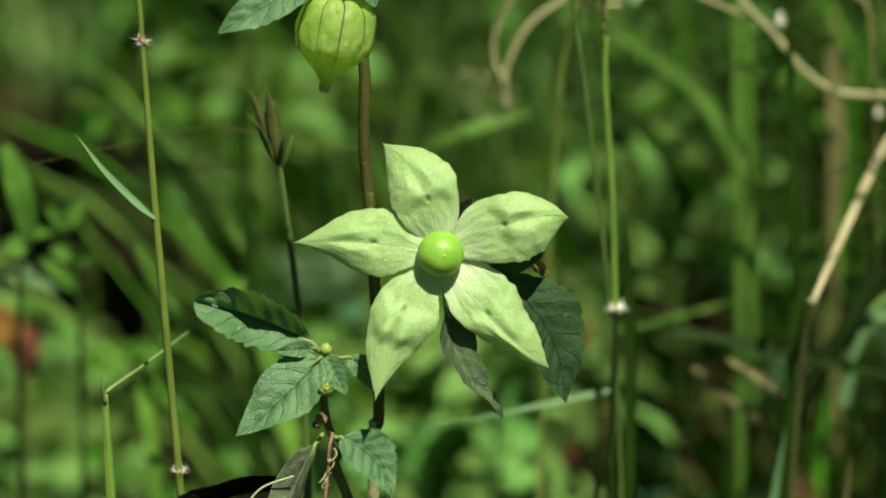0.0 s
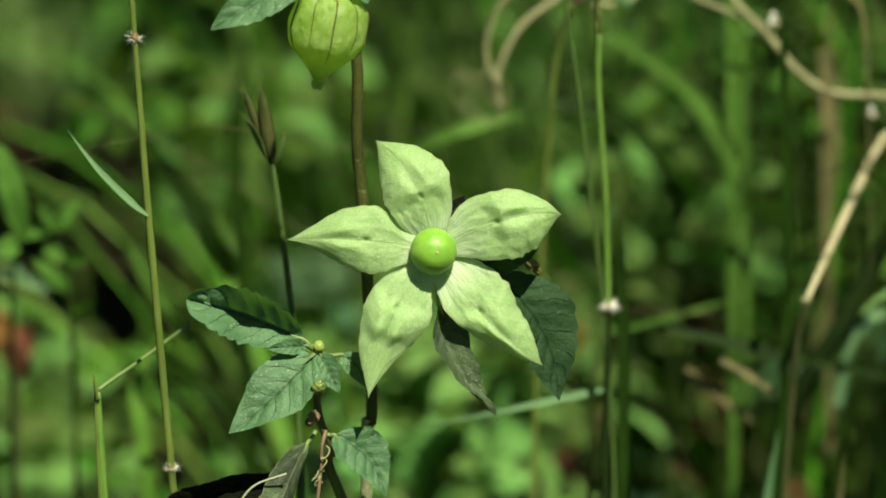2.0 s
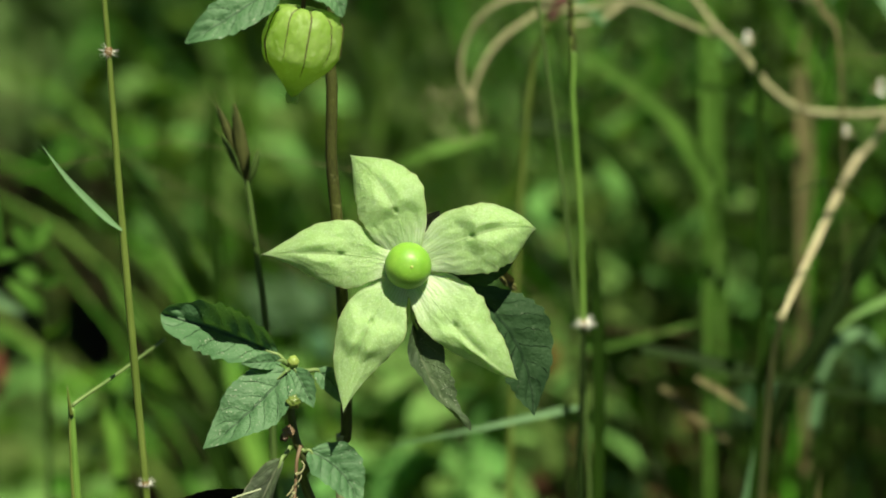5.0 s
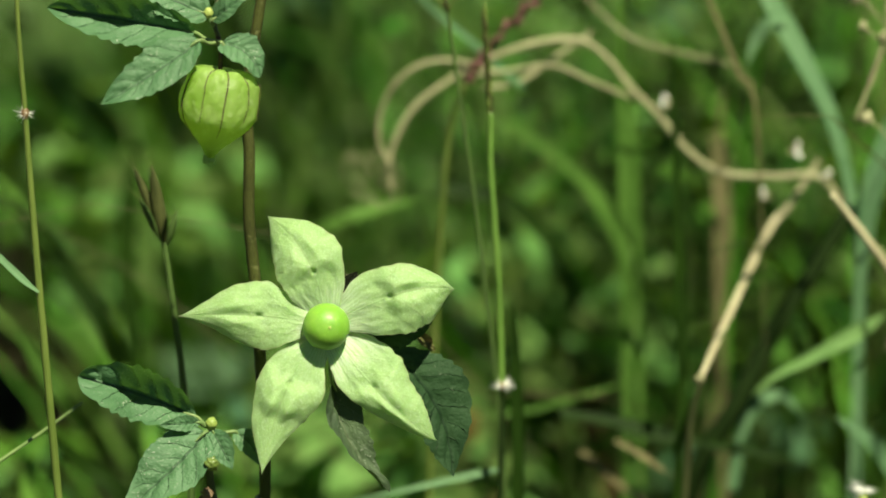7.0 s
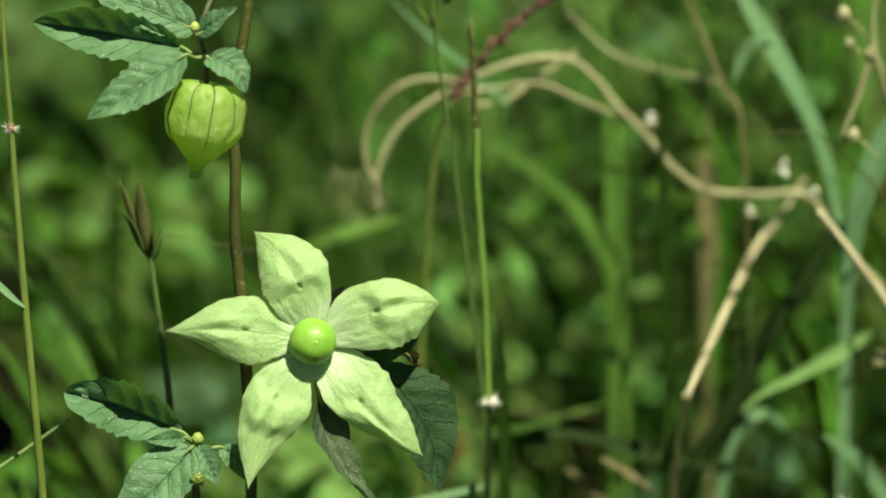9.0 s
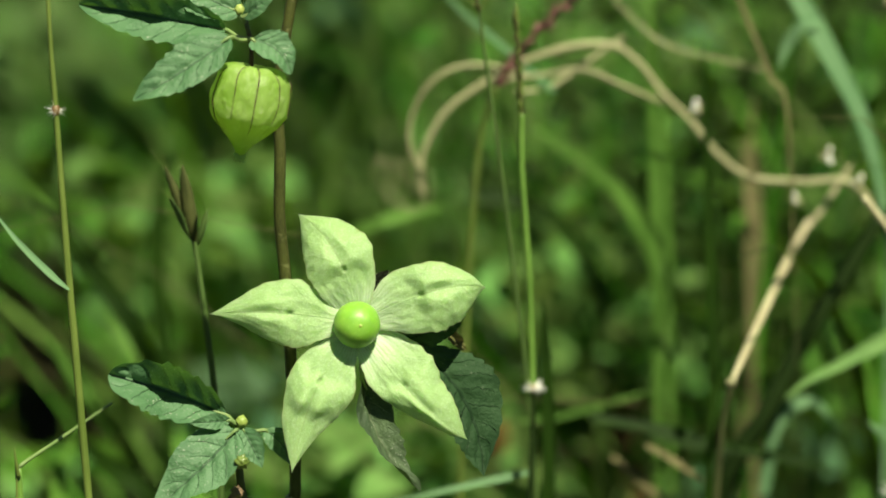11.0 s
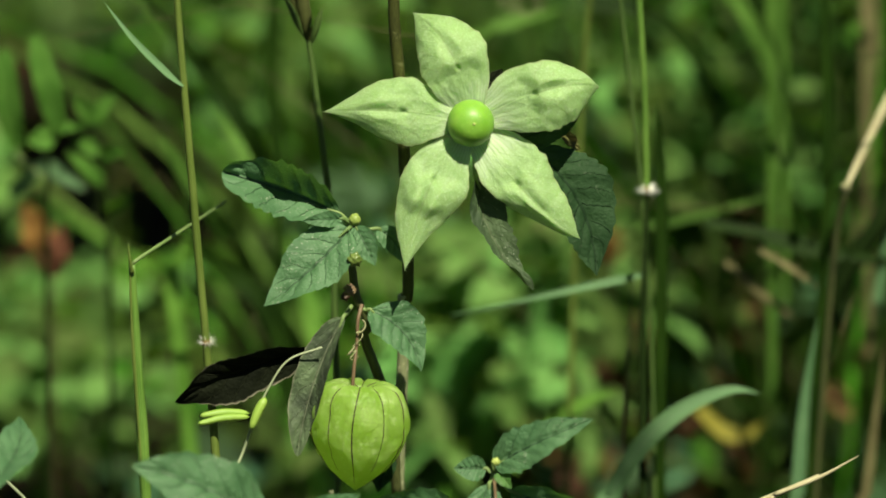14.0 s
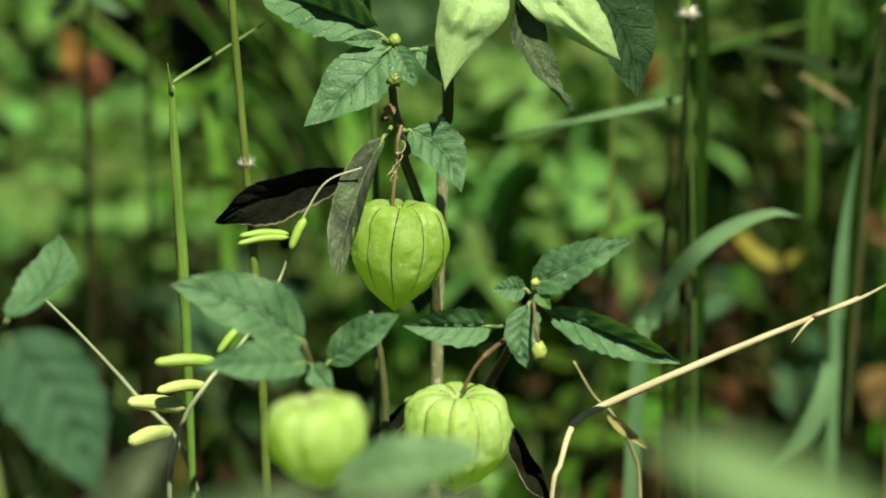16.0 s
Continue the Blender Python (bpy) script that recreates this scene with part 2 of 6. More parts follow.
def sepal_material():
    """Papery pale-green sepal: fine whitish grain over a faint net of veins, silky white at the base."""
    m, nt, b, out = shader("papery_sepal")
    obj = node(nt, "TexCoord").outputs["Object"]
    uv = node(nt, "SeparateXYZ", ((0, node(nt, "TexCoord").outputs["UV"]),)).outputs
    across = calc(nt, "MULTIPLY", calc(nt, "ABSOLUTE", calc(nt, "SUBTRACT", uv[1], 0.5)), 2.0)
    net = node(nt, "TexVoronoi", (("Vector", obj), ("Scale", 800.0)), feature="DISTANCE_TO_EDGE").outputs[0]
    mesh = calc(nt, "SUBTRACT", 1.0, step(nt, net, 0.02, 0.14))
    big, grain = fleck(nt, 150.0, 5.0, 0.7), fleck(nt, 2100.0, 3.0, 0.75)
    col = blend(nt, step(nt, big, 0.25, 0.75), (0.318, 0.500, 0.200), (0.385, 0.570, 0.265))
    col = blend(nt, calc(nt, "MULTIPLY", mesh, 0.14), col, (0.27, 0.41, 0.11))
    col = blend(nt, calc(nt, "MULTIPLY", step(nt, grain, 0.53, 0.64), 0.50), col, (0.62, 0.77, 0.48))
    col = blend(nt, calc(nt, "MULTIPLY", step(nt, grain, 0.48, 0.36), 0.35), col, (0.24, 0.38, 0.12))
    rib = calc(nt, "SUBTRACT", 1.0, step(nt, across, 0.005, 0.035))
    fork = calc(nt, "ABSOLUTE", calc(nt, "SUBTRACT", calc(nt, "FRACT", calc(nt, "SUBTRACT", calc(nt, "MULTIPLY", uv[0], 7.0), calc(nt, "MULTIPLY", across, 1.9))), 0.5))
    veins = calc(nt, "MAXIMUM", rib, calc(nt, "MULTIPLY", step(nt, fork, 0.44, 0.5), 0.5))
    col = blend(nt, calc(nt, "MULTIPLY", calc(nt, "MULTIPLY", veins, step(nt, uv[0], 0.36, 0.46)), 0.5), col, (0.22, 0.33, 0.11))
    wisp = node(nt, "TexNoise", (("Vector", node(nt, "Mapping", (("Vector", node(nt, "TexCoord").outputs["UV"]), ("Scale", (5.0, 60.0, 1.0)))).outputs[0]), ("Scale", 1.0), ("Detail", 3.0))).outputs[0]
    rays = calc(nt, "ADD", calc(nt, "MULTIPLY", calc(nt, "SINE", calc(nt, "MULTIPLY", uv[1], 90.0)), 0.3), calc(nt, "MULTIPLY", wisp, 2.0))
    base = calc(nt, "SUBTRACT", 1.0, step(nt, uv[0], 0.12, 0.33))
    silk = calc(nt, "MULTIPLY", base, calc(nt, "MULTIPLY", step(nt, rays, 0.3, 1.2), 0.95))
    col = blend(nt, silk, col, (0.68, 0.82, 0.57))
    worn = calc(nt, "MULTIPLY", step(nt, calc(nt, "ADD", across, calc(nt, "MULTIPLY", calc(nt, "SUBTRACT", big, 0.5), 0.12)), 0.955, 0.995), 0.45)
    col = blend(nt, worn, col, (0.34, 0.36, 0.13))
    crack = node(nt, "TexVoronoi", (("Vector", node(nt, "Mapping", (("Vector", node(nt, "TexCoord").outputs["UV"]), ("Scale", (9.0, 7.0, 1.0)))).outputs[0]), ("Scale", 1.0), ("Randomness", 1.0)), feature="DISTANCE_TO_EDGE").outputs[0]
    thread = calc(nt, "MULTIPLY", calc(nt, "SUBTRACT", 1.0, step(nt, crack, 0.0, 0.035)), step(nt, uv[0], 0.34, 0.42))
    col = blend(nt, calc(nt, "MULTIPLY", thread, calc(nt, "MULTIPLY", step(nt, big, 0.40, 0.62), 0.42)), col, (0.20, 0.26, 0.07))
    nt.links.new(col, b.inputs["Base Color"])
    b.inputs["Roughness"].default_value = 0.45
    b.inputs["Specular IOR Level"].default_value = 0.4
    h = calc(nt, "ADD", calc(nt, "MULTIPLY", veins, -0.5), calc(nt, "ADD", calc(nt, "MULTIPLY", big, 1.1), calc(nt, "ADD", calc(nt, "MULTIPLY", grain, 0.9), calc(nt, "MULTIPLY", calc(nt, "MULTIPLY", wisp, base), 0.25))))
    bump(nt, b, h, 0.6, 0.0004)
    b.inputs["Subsurface Weight"].default_value = 0.4
    b.inputs["Subsurface Radius"].default_value = (0.8, 1.0, 0.5)
    b.inputs["Subsurface Scale"].default_value = 0.004
    thin(nt, b, out, 0.36, (0.50, 0.68, 0.26))
    return m


def husk_material(name, a, c):
    """Inflated papery husk: soft quilting between fine veins."""
    m, nt, b, out = shader(name)
    obj = node(nt, "TexCoord").outputs["Object"]
    uv = node(nt, "SeparateXYZ", ((0, node(nt, "TexCoord").outputs["UV"]),)).outputs
    net = node(nt, "TexVoronoi", (("Vector", obj), ("Scale", 330.0)), feature="DISTANCE_TO_EDGE").outputs[0]
    veins = calc(nt, "SUBTRACT", 1.0, step(nt, net, 0.0, 0.06))
    col = blend(nt, step(nt, fleck(nt, 130.0, 4.0), 0.35, 0.65), a, c)
    col = blend(nt, calc(nt, "MULTIPLY", veins, 0.30), col, (0.24, 0.38, 0.05))
    col = blend(nt, calc(nt, "MULTIPLY", step(nt, fleck(nt, 700.0, 3.0), 0.6, 0.75), 0.25), col, (0.22, 0.32, 0.03))
    col = blend(nt, calc(nt, "MULTIPLY", step(nt, fleck(nt, 420.0, 4.0, 0.7), 0.54, 0.66), 0.55), col, (0.60, 0.74, 0.36))
    nt.links.new(col, b.inputs["Base Color"])
    b.inputs["Roughness"].default_value = 0.5
    h = calc(nt, "ADD", calc(nt, "MULTIPLY", veins, -0.10), calc(nt, "ADD", fleck(nt, 150.0, 5.0, 0.65), calc(nt, "MULTIPLY", fleck(nt, 900.0, 2.0), 0.16)))
    bump(nt, b, h, 0.5, 0.0012)
    thin(nt, b, out, 0.58, (0.58, 0.78, 0.20))
    return m


def berry_material():
    m, nt, b, out = shader("green_berry_skin")
    col = blend(nt, step(nt, fleck(nt, 120.0, 3.0), 0.35, 0.7), (0.15, 0.32, 0.035), (0.23, 0.42, 0.06))
    col = blend(nt, calc(nt, "MULTIPLY", step(nt, fleck(nt, 1600.0, 2.0), 0.62, 0.72), 0.3), col, (0.42, 0.62, 0.12))
    nt.links.new(col, b.inputs["Base Color"])
    b.inputs["Roughness"].default_value = 0.46
    b.inputs["Subsurface Weight"].default_value = 0.35
    b.inputs["Subsurface Radius"].default_value = (0.6, 1.0, 0.15)
    b.inputs["Subsurface Scale"].default_value = 0.0025
    bump(nt, b, fleck(nt, 500.0, 3.0), 0.08, 0.0003)
    return m


def soil_material():
    m, nt, b, out = shader("dry_shaded_soil")
    # soil browns taken almost black, the shade of the gaps put into them
    col = blend(nt, step(nt, fleck(nt, 9.0, 6.0), 0.3, 0.7), (0.010, 0.007, 0.004), (0.028, 0.017, 0.010))
    col = blend(nt, calc(nt, "MULTIPLY", step(nt, fleck(nt, 90.0, 4.0), 0.55, 0.7), 0.6), col, (0.06, 0.038, 0.022))
    # further out the soil is grown over with thatch
    away = node(nt, "VectorMath", ((0, node(nt, "TexCoord").outputs["Object"]),), operation="LENGTH").outputs["Value"]
    thatch = blend(nt, step(nt, fleck(nt, 14.0, 5.0), 0.35, 0.65), (0.016, 0.034, 0.006), (0.050, 0.085, 0.016))
    col = blend(nt, calc(nt, "MULTIPLY", step(nt, away, 2.2, 4.0), step(nt, fleck(nt, 2.5, 4.0), 0.30, 0.5)), col, thatch)
    nt.links.new(col, b.inputs["Base Color"])
    b.inputs["Roughness"].default_value = 0.95
    b.inputs["Specular IOR Level"].default_value = 0.1
    bump(nt, b, fleck(nt, 60.0, 6.0), 0.8, 0.012)
    return m


SEPAL, HUSK, BERRY, SOIL = sepal_material(), husk_material("green_husk", (0.22, 0.38, 0.06), (0.36, 0.52, 0.15)), berry_material(), soil_material()
HUSK_PALE = husk_material("pale_husk", (0.42, 0.60, 0.16), (0.58, 0.75, 0.32))

# ---- builders ----
FRONT = Vector((0, -math.cos(radians(14)), math.sin(radians(14))))


def thing(name, label, category, place=(0, 0, 0), group="", kind=""):
    ob = new(name)
    ob.location = place
    ob.empty_display_size = 0.01
    return tagged(ob, label, category, group, kind)


def link(name, verts, faces, uvs, mat, parent=None, label="", smooth=True):
    """One mesh object from plain lists, set under its parent with its origin at the parent's."""
    off = Vector((0, 0, 0))
    top = parent
    while top is not None:
        off += top.location
        top = top.parent
    me = bpy.data.meshes.new(name)
    me.from_pydata([tuple(Vector(v) - off) for v in verts], [], faces)
    if uvs is not None:
        lay = me.uv_layers.new(name="UVMap")
        idx = np.zeros(len(me.loops), dtype=np.int32)
        me.loops.foreach_get("vertex_index", idx)
        lay.data.foreach_set("uv", np.asarray(uvs, dtype=np.float32)[idx].ravel())
    me.polygons.foreach_set("use_smooth", [smooth] * len(me.polygons))
    me.materials.append(mat)
    me.update()
    ob = new(name, me)
    if parent is not None:
        ob.parent = parent
    if label:
        tagged(ob, label)
    return ob


def curve_points(pts, n):
    """n points along a smooth line through pts."""
    p = [Vector(q) for q in pts]
    p = [p[0] * 2 - p[1]] + p + [p[-1] * 2 - p[-2]]
    out = []
    for i in range(n):
        s = i / (n - 1) * (len(p) - 3)
        k = min(int(s), len(p) - 4)
        f = s - k
        a, b, c, d = p[k:k + 4]
        out.append(0.5 * (2 * b + (c - a) * f + (2 * a - 5 * b + 4 * c - d) * f * f + (3 * b - a - 3 * c + d) * f ** 3))
    return out


def tube(name, pts, radii, mat, parent=None, label="", n=None, seg=10, lumps=0.05, seed=1):
    """A round stem through pts; radii run evenly along it."""
    n = n or max(8, 8 * (len(pts) - 1))
    line = curve_points(pts, n)
    rng = random.Random(seed)
    verts, faces, uvs = [], [], []
    up = Vector((0.3, 1, 0.2)).normalized()
    length = 0.0
    for i, c in enumerate(line):
        t = (line[min(i + 1, n - 1)] - line[max(i - 1, 0)]).normalized()
        side = t.cross(up)
        if side.length < 1e-4:
            side = t.orthogonal()
        side.normalize()
        up = side.cross(t).normalized()
        s = i / (n - 1) * (len(radii) - 1)
        k = min(int(s), len(radii) - 2)
        r = radii[k] + (radii[k + 1] - radii[k]) * (s - k)
        if i:
            length += (c - line[i - 1]).length
        for j in range(seg):
            a = 2 * math.pi * j / seg
            q = r * (1 + lumps * rng.uniform(-1, 1))
            verts.append(c + side * math.cos(a) * q + up * math.sin(a) * q)
            uvs.append((length * 40, abs(j / seg * 2 - 1)))
    for i in range(n - 1):
        for j in range(seg):
            k = (j + 1) % seg
            faces.append((i * seg + j, (i + 1) * seg + j, (i + 1) * seg + k, i * seg + k))
    faces += [tuple(range(seg)), tuple((n - 1) * seg + j for j in range(seg - 1, -1, -1))]
    return link(name, verts, faces, uvs, mat, parent, label)


def leaf(name, base, tip, width, mat, parent=None, label="", roll=0.0, fold=12.0, fold2=None, droop=0.08, bend=0.0, low=0.62, high=0.95,
         teeth=8, tooth=0.09, relief=0.07, wave=0.06, twist=0.0, nu=64, nv=16, seed=1, veins=6.5, stalk=None):
    """An ovate leaf from base to tip: folded along the midrib, arched, toothed at the edge and quilted between its side veins."""
    base, tip = Vector(base), Vector(tip)
    a = tip - base
    length = a.length
    a.normalize()
    n0 = (FRONT - a * FRONT.dot(a)).normalized()
    rng = random.Random(seed)
    ph = [rng.uniform(0, 6.28) for _ in range(6)]
    fold2 = fold if fold2 is None else fold2
    peak = low / (low + high)
    top = peak ** low * (1 - peak) ** high
    verts, faces, uvs = [], [], []
    for i in range(nu + 1):
        u = i / nu
        turn = Matrix.Rotation(radians(roll + twist * u), 3, a)
        n = turn @ n0
        s = a.cross(n)
        arch = 4 * u * (1 - u)
        c = base + a * (length * u) + n * (droop * length * arch) + s * (bend * length * arch)
        h = 0.5 * width * (u ** low * (1 - u) ** high) / top
        h = max(h, 0.0001)
        for j in range(nv + 1):
            w = j / nv * 2 - 1
            ang = radians(fold if w < 0 else fold2)
            aw = abs(w)
            saw = (u * teeth + ph[0] + (0.35 if w > 0 else 0) + 0.45 * math.sin(u * 9 + ph[1] + (1.3 if w > 0 else 0))) % 1.0
            saw = (saw if saw < 0.75 else (1 - saw) * 3) * (0.75 + 0.5 * noise.noise(Vector((u * 11, seed, w))))
            hw = h * (1 + tooth * (saw - 0.5) * 2 * (1 if aw > 0.99 else max(0, aw - 0.8) * 3) * (1 if 0.08 < u < 0.97 else 0))
            run = u * veins - aw * 1.5
            quilt = abs(((run + 10) % 1.0) - 0.5) * 2
            z = relief * width * (-(quilt ** 3)) * (1 - aw) ** 0.5 * 0.7 - relief * width * 0.9 * max(0, 1 - aw * 6)
            z += wave * width * aw * (math.sin(u * 7 + ph[2] + (2.1 if w > 0 else 0)) + 0.6 * math.sin(u * 15 + ph[3] + w))
            # the blade rounds off towards its edge
            rad = aw * hw
            verts.append(c + s * (math.copysign(rad, w) * math.cos(ang * (0.75 + 0.25 * aw))) + n * (rad * math.sin(ang * (0.75 + 0.25 * aw)) + z * min(1, h / (0.25 * width))))
            uvs.append((u, w * 0.5 + 0.5))
    m = nv + 1
    for i in range(nu):
        for j in range(nv):
            faces.append((i * m + j, (i + 1) * m + j, (i + 1) * m + j + 1, i * m + j + 1))
    ob = link(name, verts, faces, uvs, mat, parent, label)
    if stalk is not None:
        q = Vector(stalk)
        tube("petiole", [q, q.lerp(base, 0.5) + Vector((0, 0, -0.0004)), base, base + a * length * 0.12], [0.0006, 0.0005, 0.0005, 0.0002], TWIG_GREEN, ob, seg=7)
    return ob


TWIG_GREEN = skin_material("petiole_skin", (0.10, 0.17, 0.05), (0.18, 0.24, 0.09), 20.0, 0.5, 0.3)


def blade(name, pts, width, mat, parent=None, label="", n=None, fold=18.0, lean=0.0, start=0.35, peak=0.35, seed=1):
    """A grass blade along pts: keeled, tapering to a point, slightly waved."""
    n = n or max(14, 8 * (len(pts) - 1))
    line = curve_points(pts, n)
    rng = random.Random(seed)
    ph = rng.uniform(0, 6)
    verts, faces, uvs = [], [], []
    for i, c in enumerate(line):
        u = i / (n - 1)
        t = (line[min(i + 1, n - 1)] - line[max(i - 1, 0)]).normalized()
        nn = (FRONT - t * FRONT.dot(t))
        if nn.length < 1e-3:
            nn = t.orthogonal()
        nn = Matrix.Rotation(radians(lean + 10 * math.sin(u * 5 + ph)), 3, t) @ nn.normalized()
        s = t.cross(nn)
        w = start + (1 - start) * min(1, u / peak) if u < peak else (1 - ((u - peak) / (1 - peak)) ** 1.7)
        w = 0.5 * width * max(w, 0.02)
        for k in (-1, -0.5, 0, 0.5, 1):
            ang = radians(fold)
            verts.append(c + s * (k * w * math.cos(ang)) + nn * (abs(k) * w * math.sin(ang)))
            uvs.append((u, k * 0.5 + 0.5))
    for i in range(n - 1):
        for j in range(4):
            faces.append((i * 5 + j, (i + 1) * 5 + j, (i + 1) * 5 + j + 1, i * 5 + j + 1))
    return link(name, verts, faces, uvs, mat, parent, label)


def ball(name, place, r, mat, parent=None, label="", squash=1.0, seg=24, rings=16, dimple=0.0, axis=None, rough=0.0, seed=1):
    bm = bmesh.new()
    bmesh.ops.create_uvsphere(bm, u_segments=seg, v_segments=rings, radius=r)
    q = Vector(axis).to_track_quat("Z", "Y").to_matrix() if axis else Matrix.Identity(3)
    for v in bm.verts:
        d = v.co.normalized()
        k = 1 + rough * noise.noise(d * 2.3 + Vector((seed, 0, 0)))
        z = v.co.z * squash * k
        if d.z > 0.9:
            z -= dimple * r * (d.z - 0.9) * 10
        v.co = q @ Vector((v.co.x * k, v.co.y * k, z)) + Vector(place)
    bm.verts.ensure_lookup_table()
    verts, faces = [v.co.copy() for v in bm.verts], [tuple(v.index for v in f.verts) for f in bm.faces]
    bm.free()
    return link(name, verts, faces, [(v.x * 30, v.z * 30) for v in verts], mat, parent, label)


# half outline of a lantern husk: (distance from the axis, way from stalk to tip)
HUSK_LINE = curve_points([(0.08, 0.06, 0), (0.30, 0.015, 0), (0.56, -0.01, 0), (0.80, 0.035, 0), (0.94, 0.15, 0), (1.0, 0.32, 0), (0.97, 0.47, 0), (0.87, 0.61, 0), (0.69, 0.74, 0), (0.46, 0.855, 0), (0.25, 0.935, 0), (0.11, 0.98, 0), (0.03, 1.01, 0)], 97)


def step_up(h):
    """Rises towards the tip of a husk."""
    return max(0.0, min(1.0, (h - 0.6) / 0.28))


def husk(parent, top, tip, radius, mat, label, spin=0.0, seed=1, ribs=10, dark=(0, 1, 2, 3, 4, 5, 6, 7, 8, 9), sharp=1.0, lobes=0.035, line=None, thick=1.0, neck=0.0, run=0.82):
    """A papery lantern: sunken shoulder at the stalk, ten ribs, drawn to a point below."""
    top, tip = Vector(top), Vector(tip)
    ax = tip - top
    length = ax.length
    ax.normalize()
    e1 = (FRONT - ax * FRONT.dot(ax)).normalized()
    e2 = ax.cross(e1)
    nu, nv = 56, 120

    def spot(u, a):
        k = min(int(u * 96), 95)
        r, h, _ = HUSK_LINE[k].lerp(HUSK_LINE[k + 1], u * 96 - k)
        r *= 1 - neck * step_up(h)
        rib = math.cos(ribs * (a - radians(spin)))
        five = math.cos(5 * (a - radians(spin)))
        edge = min(1.0, u * 4) * (1 - u * 0.7)
        r *= 1 + edge * (0.03 * five + lobes * (0.5 - max(0, rib) ** 3))
        h += 0.03 * max(0, rib) ** 2 * math.exp(-((u - 0.2) / 0.1) ** 2)
        p = Vector((math.cos(a), math.sin(a), u * 2.2))
        r *= 1 + 0.05 * noise.noise(p * 1.7 + Vector((seed * 7.3, 0, 0))) + 0.050 * noise.noise(p * 5.0 + Vector((seed, 3, 1))) + 0.022 * noise.noise(p * 12.0 + Vector((seed, 5, 2)))
        return top + ax * (h * length) + (e1 * math.cos(a) + e2 * math.sin(a)) * (r * radius)

    verts, faces, uvs = [], [], []
    for i in range(nu + 1):
        for j in range(nv):
            a = 2 * math.pi * j / nv
            verts.append(spot(i / nu, a))
            uvs.append((j / nv, i / nu))
    for i in range(nu):
        for j in range(nv):
            k = (j + 1) % nv
            faces.append((i * nv + j, (i + 1) * nv + j, (i + 1) * nv + k, i * nv + k))
    faces.append(tuple(range(nv)))
    faces.append(tuple(nu * nv + j for j in range(nv - 1, -1, -1)))
    ob = link("husk", verts, faces, uvs, mat, parent, label)
    if neck:
        for k in range(5):
            a = radians(spin + 36) + 2 * math.pi * k / 5
            out = e1 * math.cos(a) + e2 * math.sin(a)
            p = top + ax * (length * 0.93) + out * radius * 0.03
            leaf("husk_tip", p, p + ax * length * 0.12 + out * radius * 0.07, 0.0021, HUSK_PALE, ob, "pale papery tip", nu=8, nv=4, tooth=0, fold=5)
    for k in range(ribs):
        if k in dark:
            a = radians(spin) + 2 * math.pi * k / ribs
            end = run if k % 2 == 0 else run * 0.86
            path = []
            for i in range(16):
                u = 0.03 + (end - 0.03) * i / 15
                p = spot(u, a + 0.09 * noise.noise(Vector((k * 3.1, u * 3, seed))))
                c = top + ax * (p - top).dot(ax)
                path.append(p + (p - c).normalized() * 0.00008)
            w = thick * (0.00021 if k % 2 == 0 else 0.00015)
            tube("rib", path, [w * 1.2, w, w, w * 0.25], line or RIB, ob, n=40, seg=6)
    return ob

# ---- ground ----
def ground_sheet():
    steps = [0.0]
    while steps[-1] < 300:
        steps.append(steps[-1] + max(0.06, steps[-1] * 0.12))
    axis = [-v for v in steps[:0:-1]] + steps
    n = len(axis)
    verts, faces = [], []
    for y in axis:
        for x in axis:
            d = math.hypot(x, y)
            z = 0.02 * noise.noise(Vector((x * 2.1, y * 2.1, 0))) + 0.006 * noise.noise(Vector((x * 9, y * 9, 2)))
            z += min(d, 60) * 0.02 * noise.noise(Vector((x * 0.05, y * 0.05, 5)))
            verts.append((x, y, z - 0.01))
    for i in range(n - 1):
        for j in range(n - 1):
            faces.append((i * n + j, i * n + j + 1, (i + 1) * n + j + 1, (i + 1) * n + j))
    return tagged(link("ground", verts, faces, None, SOIL), "dry brown soil under the weeds, shade put into its colour", "ground", kind="structure")


ground_sheet()

# ---- the ground cherry ----
plant = thing("ground_cherry", "wild green ground cherry plant with papery husks, one split open", "plant", (-0.021, 0.022, 0.0))

tube("main_stem", [(-0.021, 0.022, -0.01), (-0.0215, 0.02, 0.09), (-0.0200, 0.0160, 0.1507), (-0.0191, 0.0150, 0.1820), (-0.0187, 0.0140, 0.2065), (-0.0174, 0.0130, 0.2394), (-0.0173, 0.0130, 0.2533)],
     [0.0021, 0.0020, 0.0018, 0.0016, 0.0015, 0.0015], STEM_OLD, plant, "pale grey-tan lower stem with fine specks", n=80, seg=14, lumps=0.03)
tube("upper_stem", [(-0.0173, 0.0130, 0.2526), (-0.0162, 0.0130, 0.2541), (-0.0164, 0.0140, 0.2745), (-0.0181, 0.0140, 0.3067), (-0.0195, 0.0140, 0.3241), (-0.0193, 0.0140, 0.3411), (-0.0198, 0.0150, 0.3551),
                   (-0.0168, 0.0160, 0.3746), (-0.0136, 0.0180, 0.3939), (-0.0109, 0.0200, 0.4186)],
     [0.0014, 0.0015, 0.0014, 0.0012], STEM, plant, "ribbed olive-brown upper stem", n=100, seg=14, lumps=0.03)
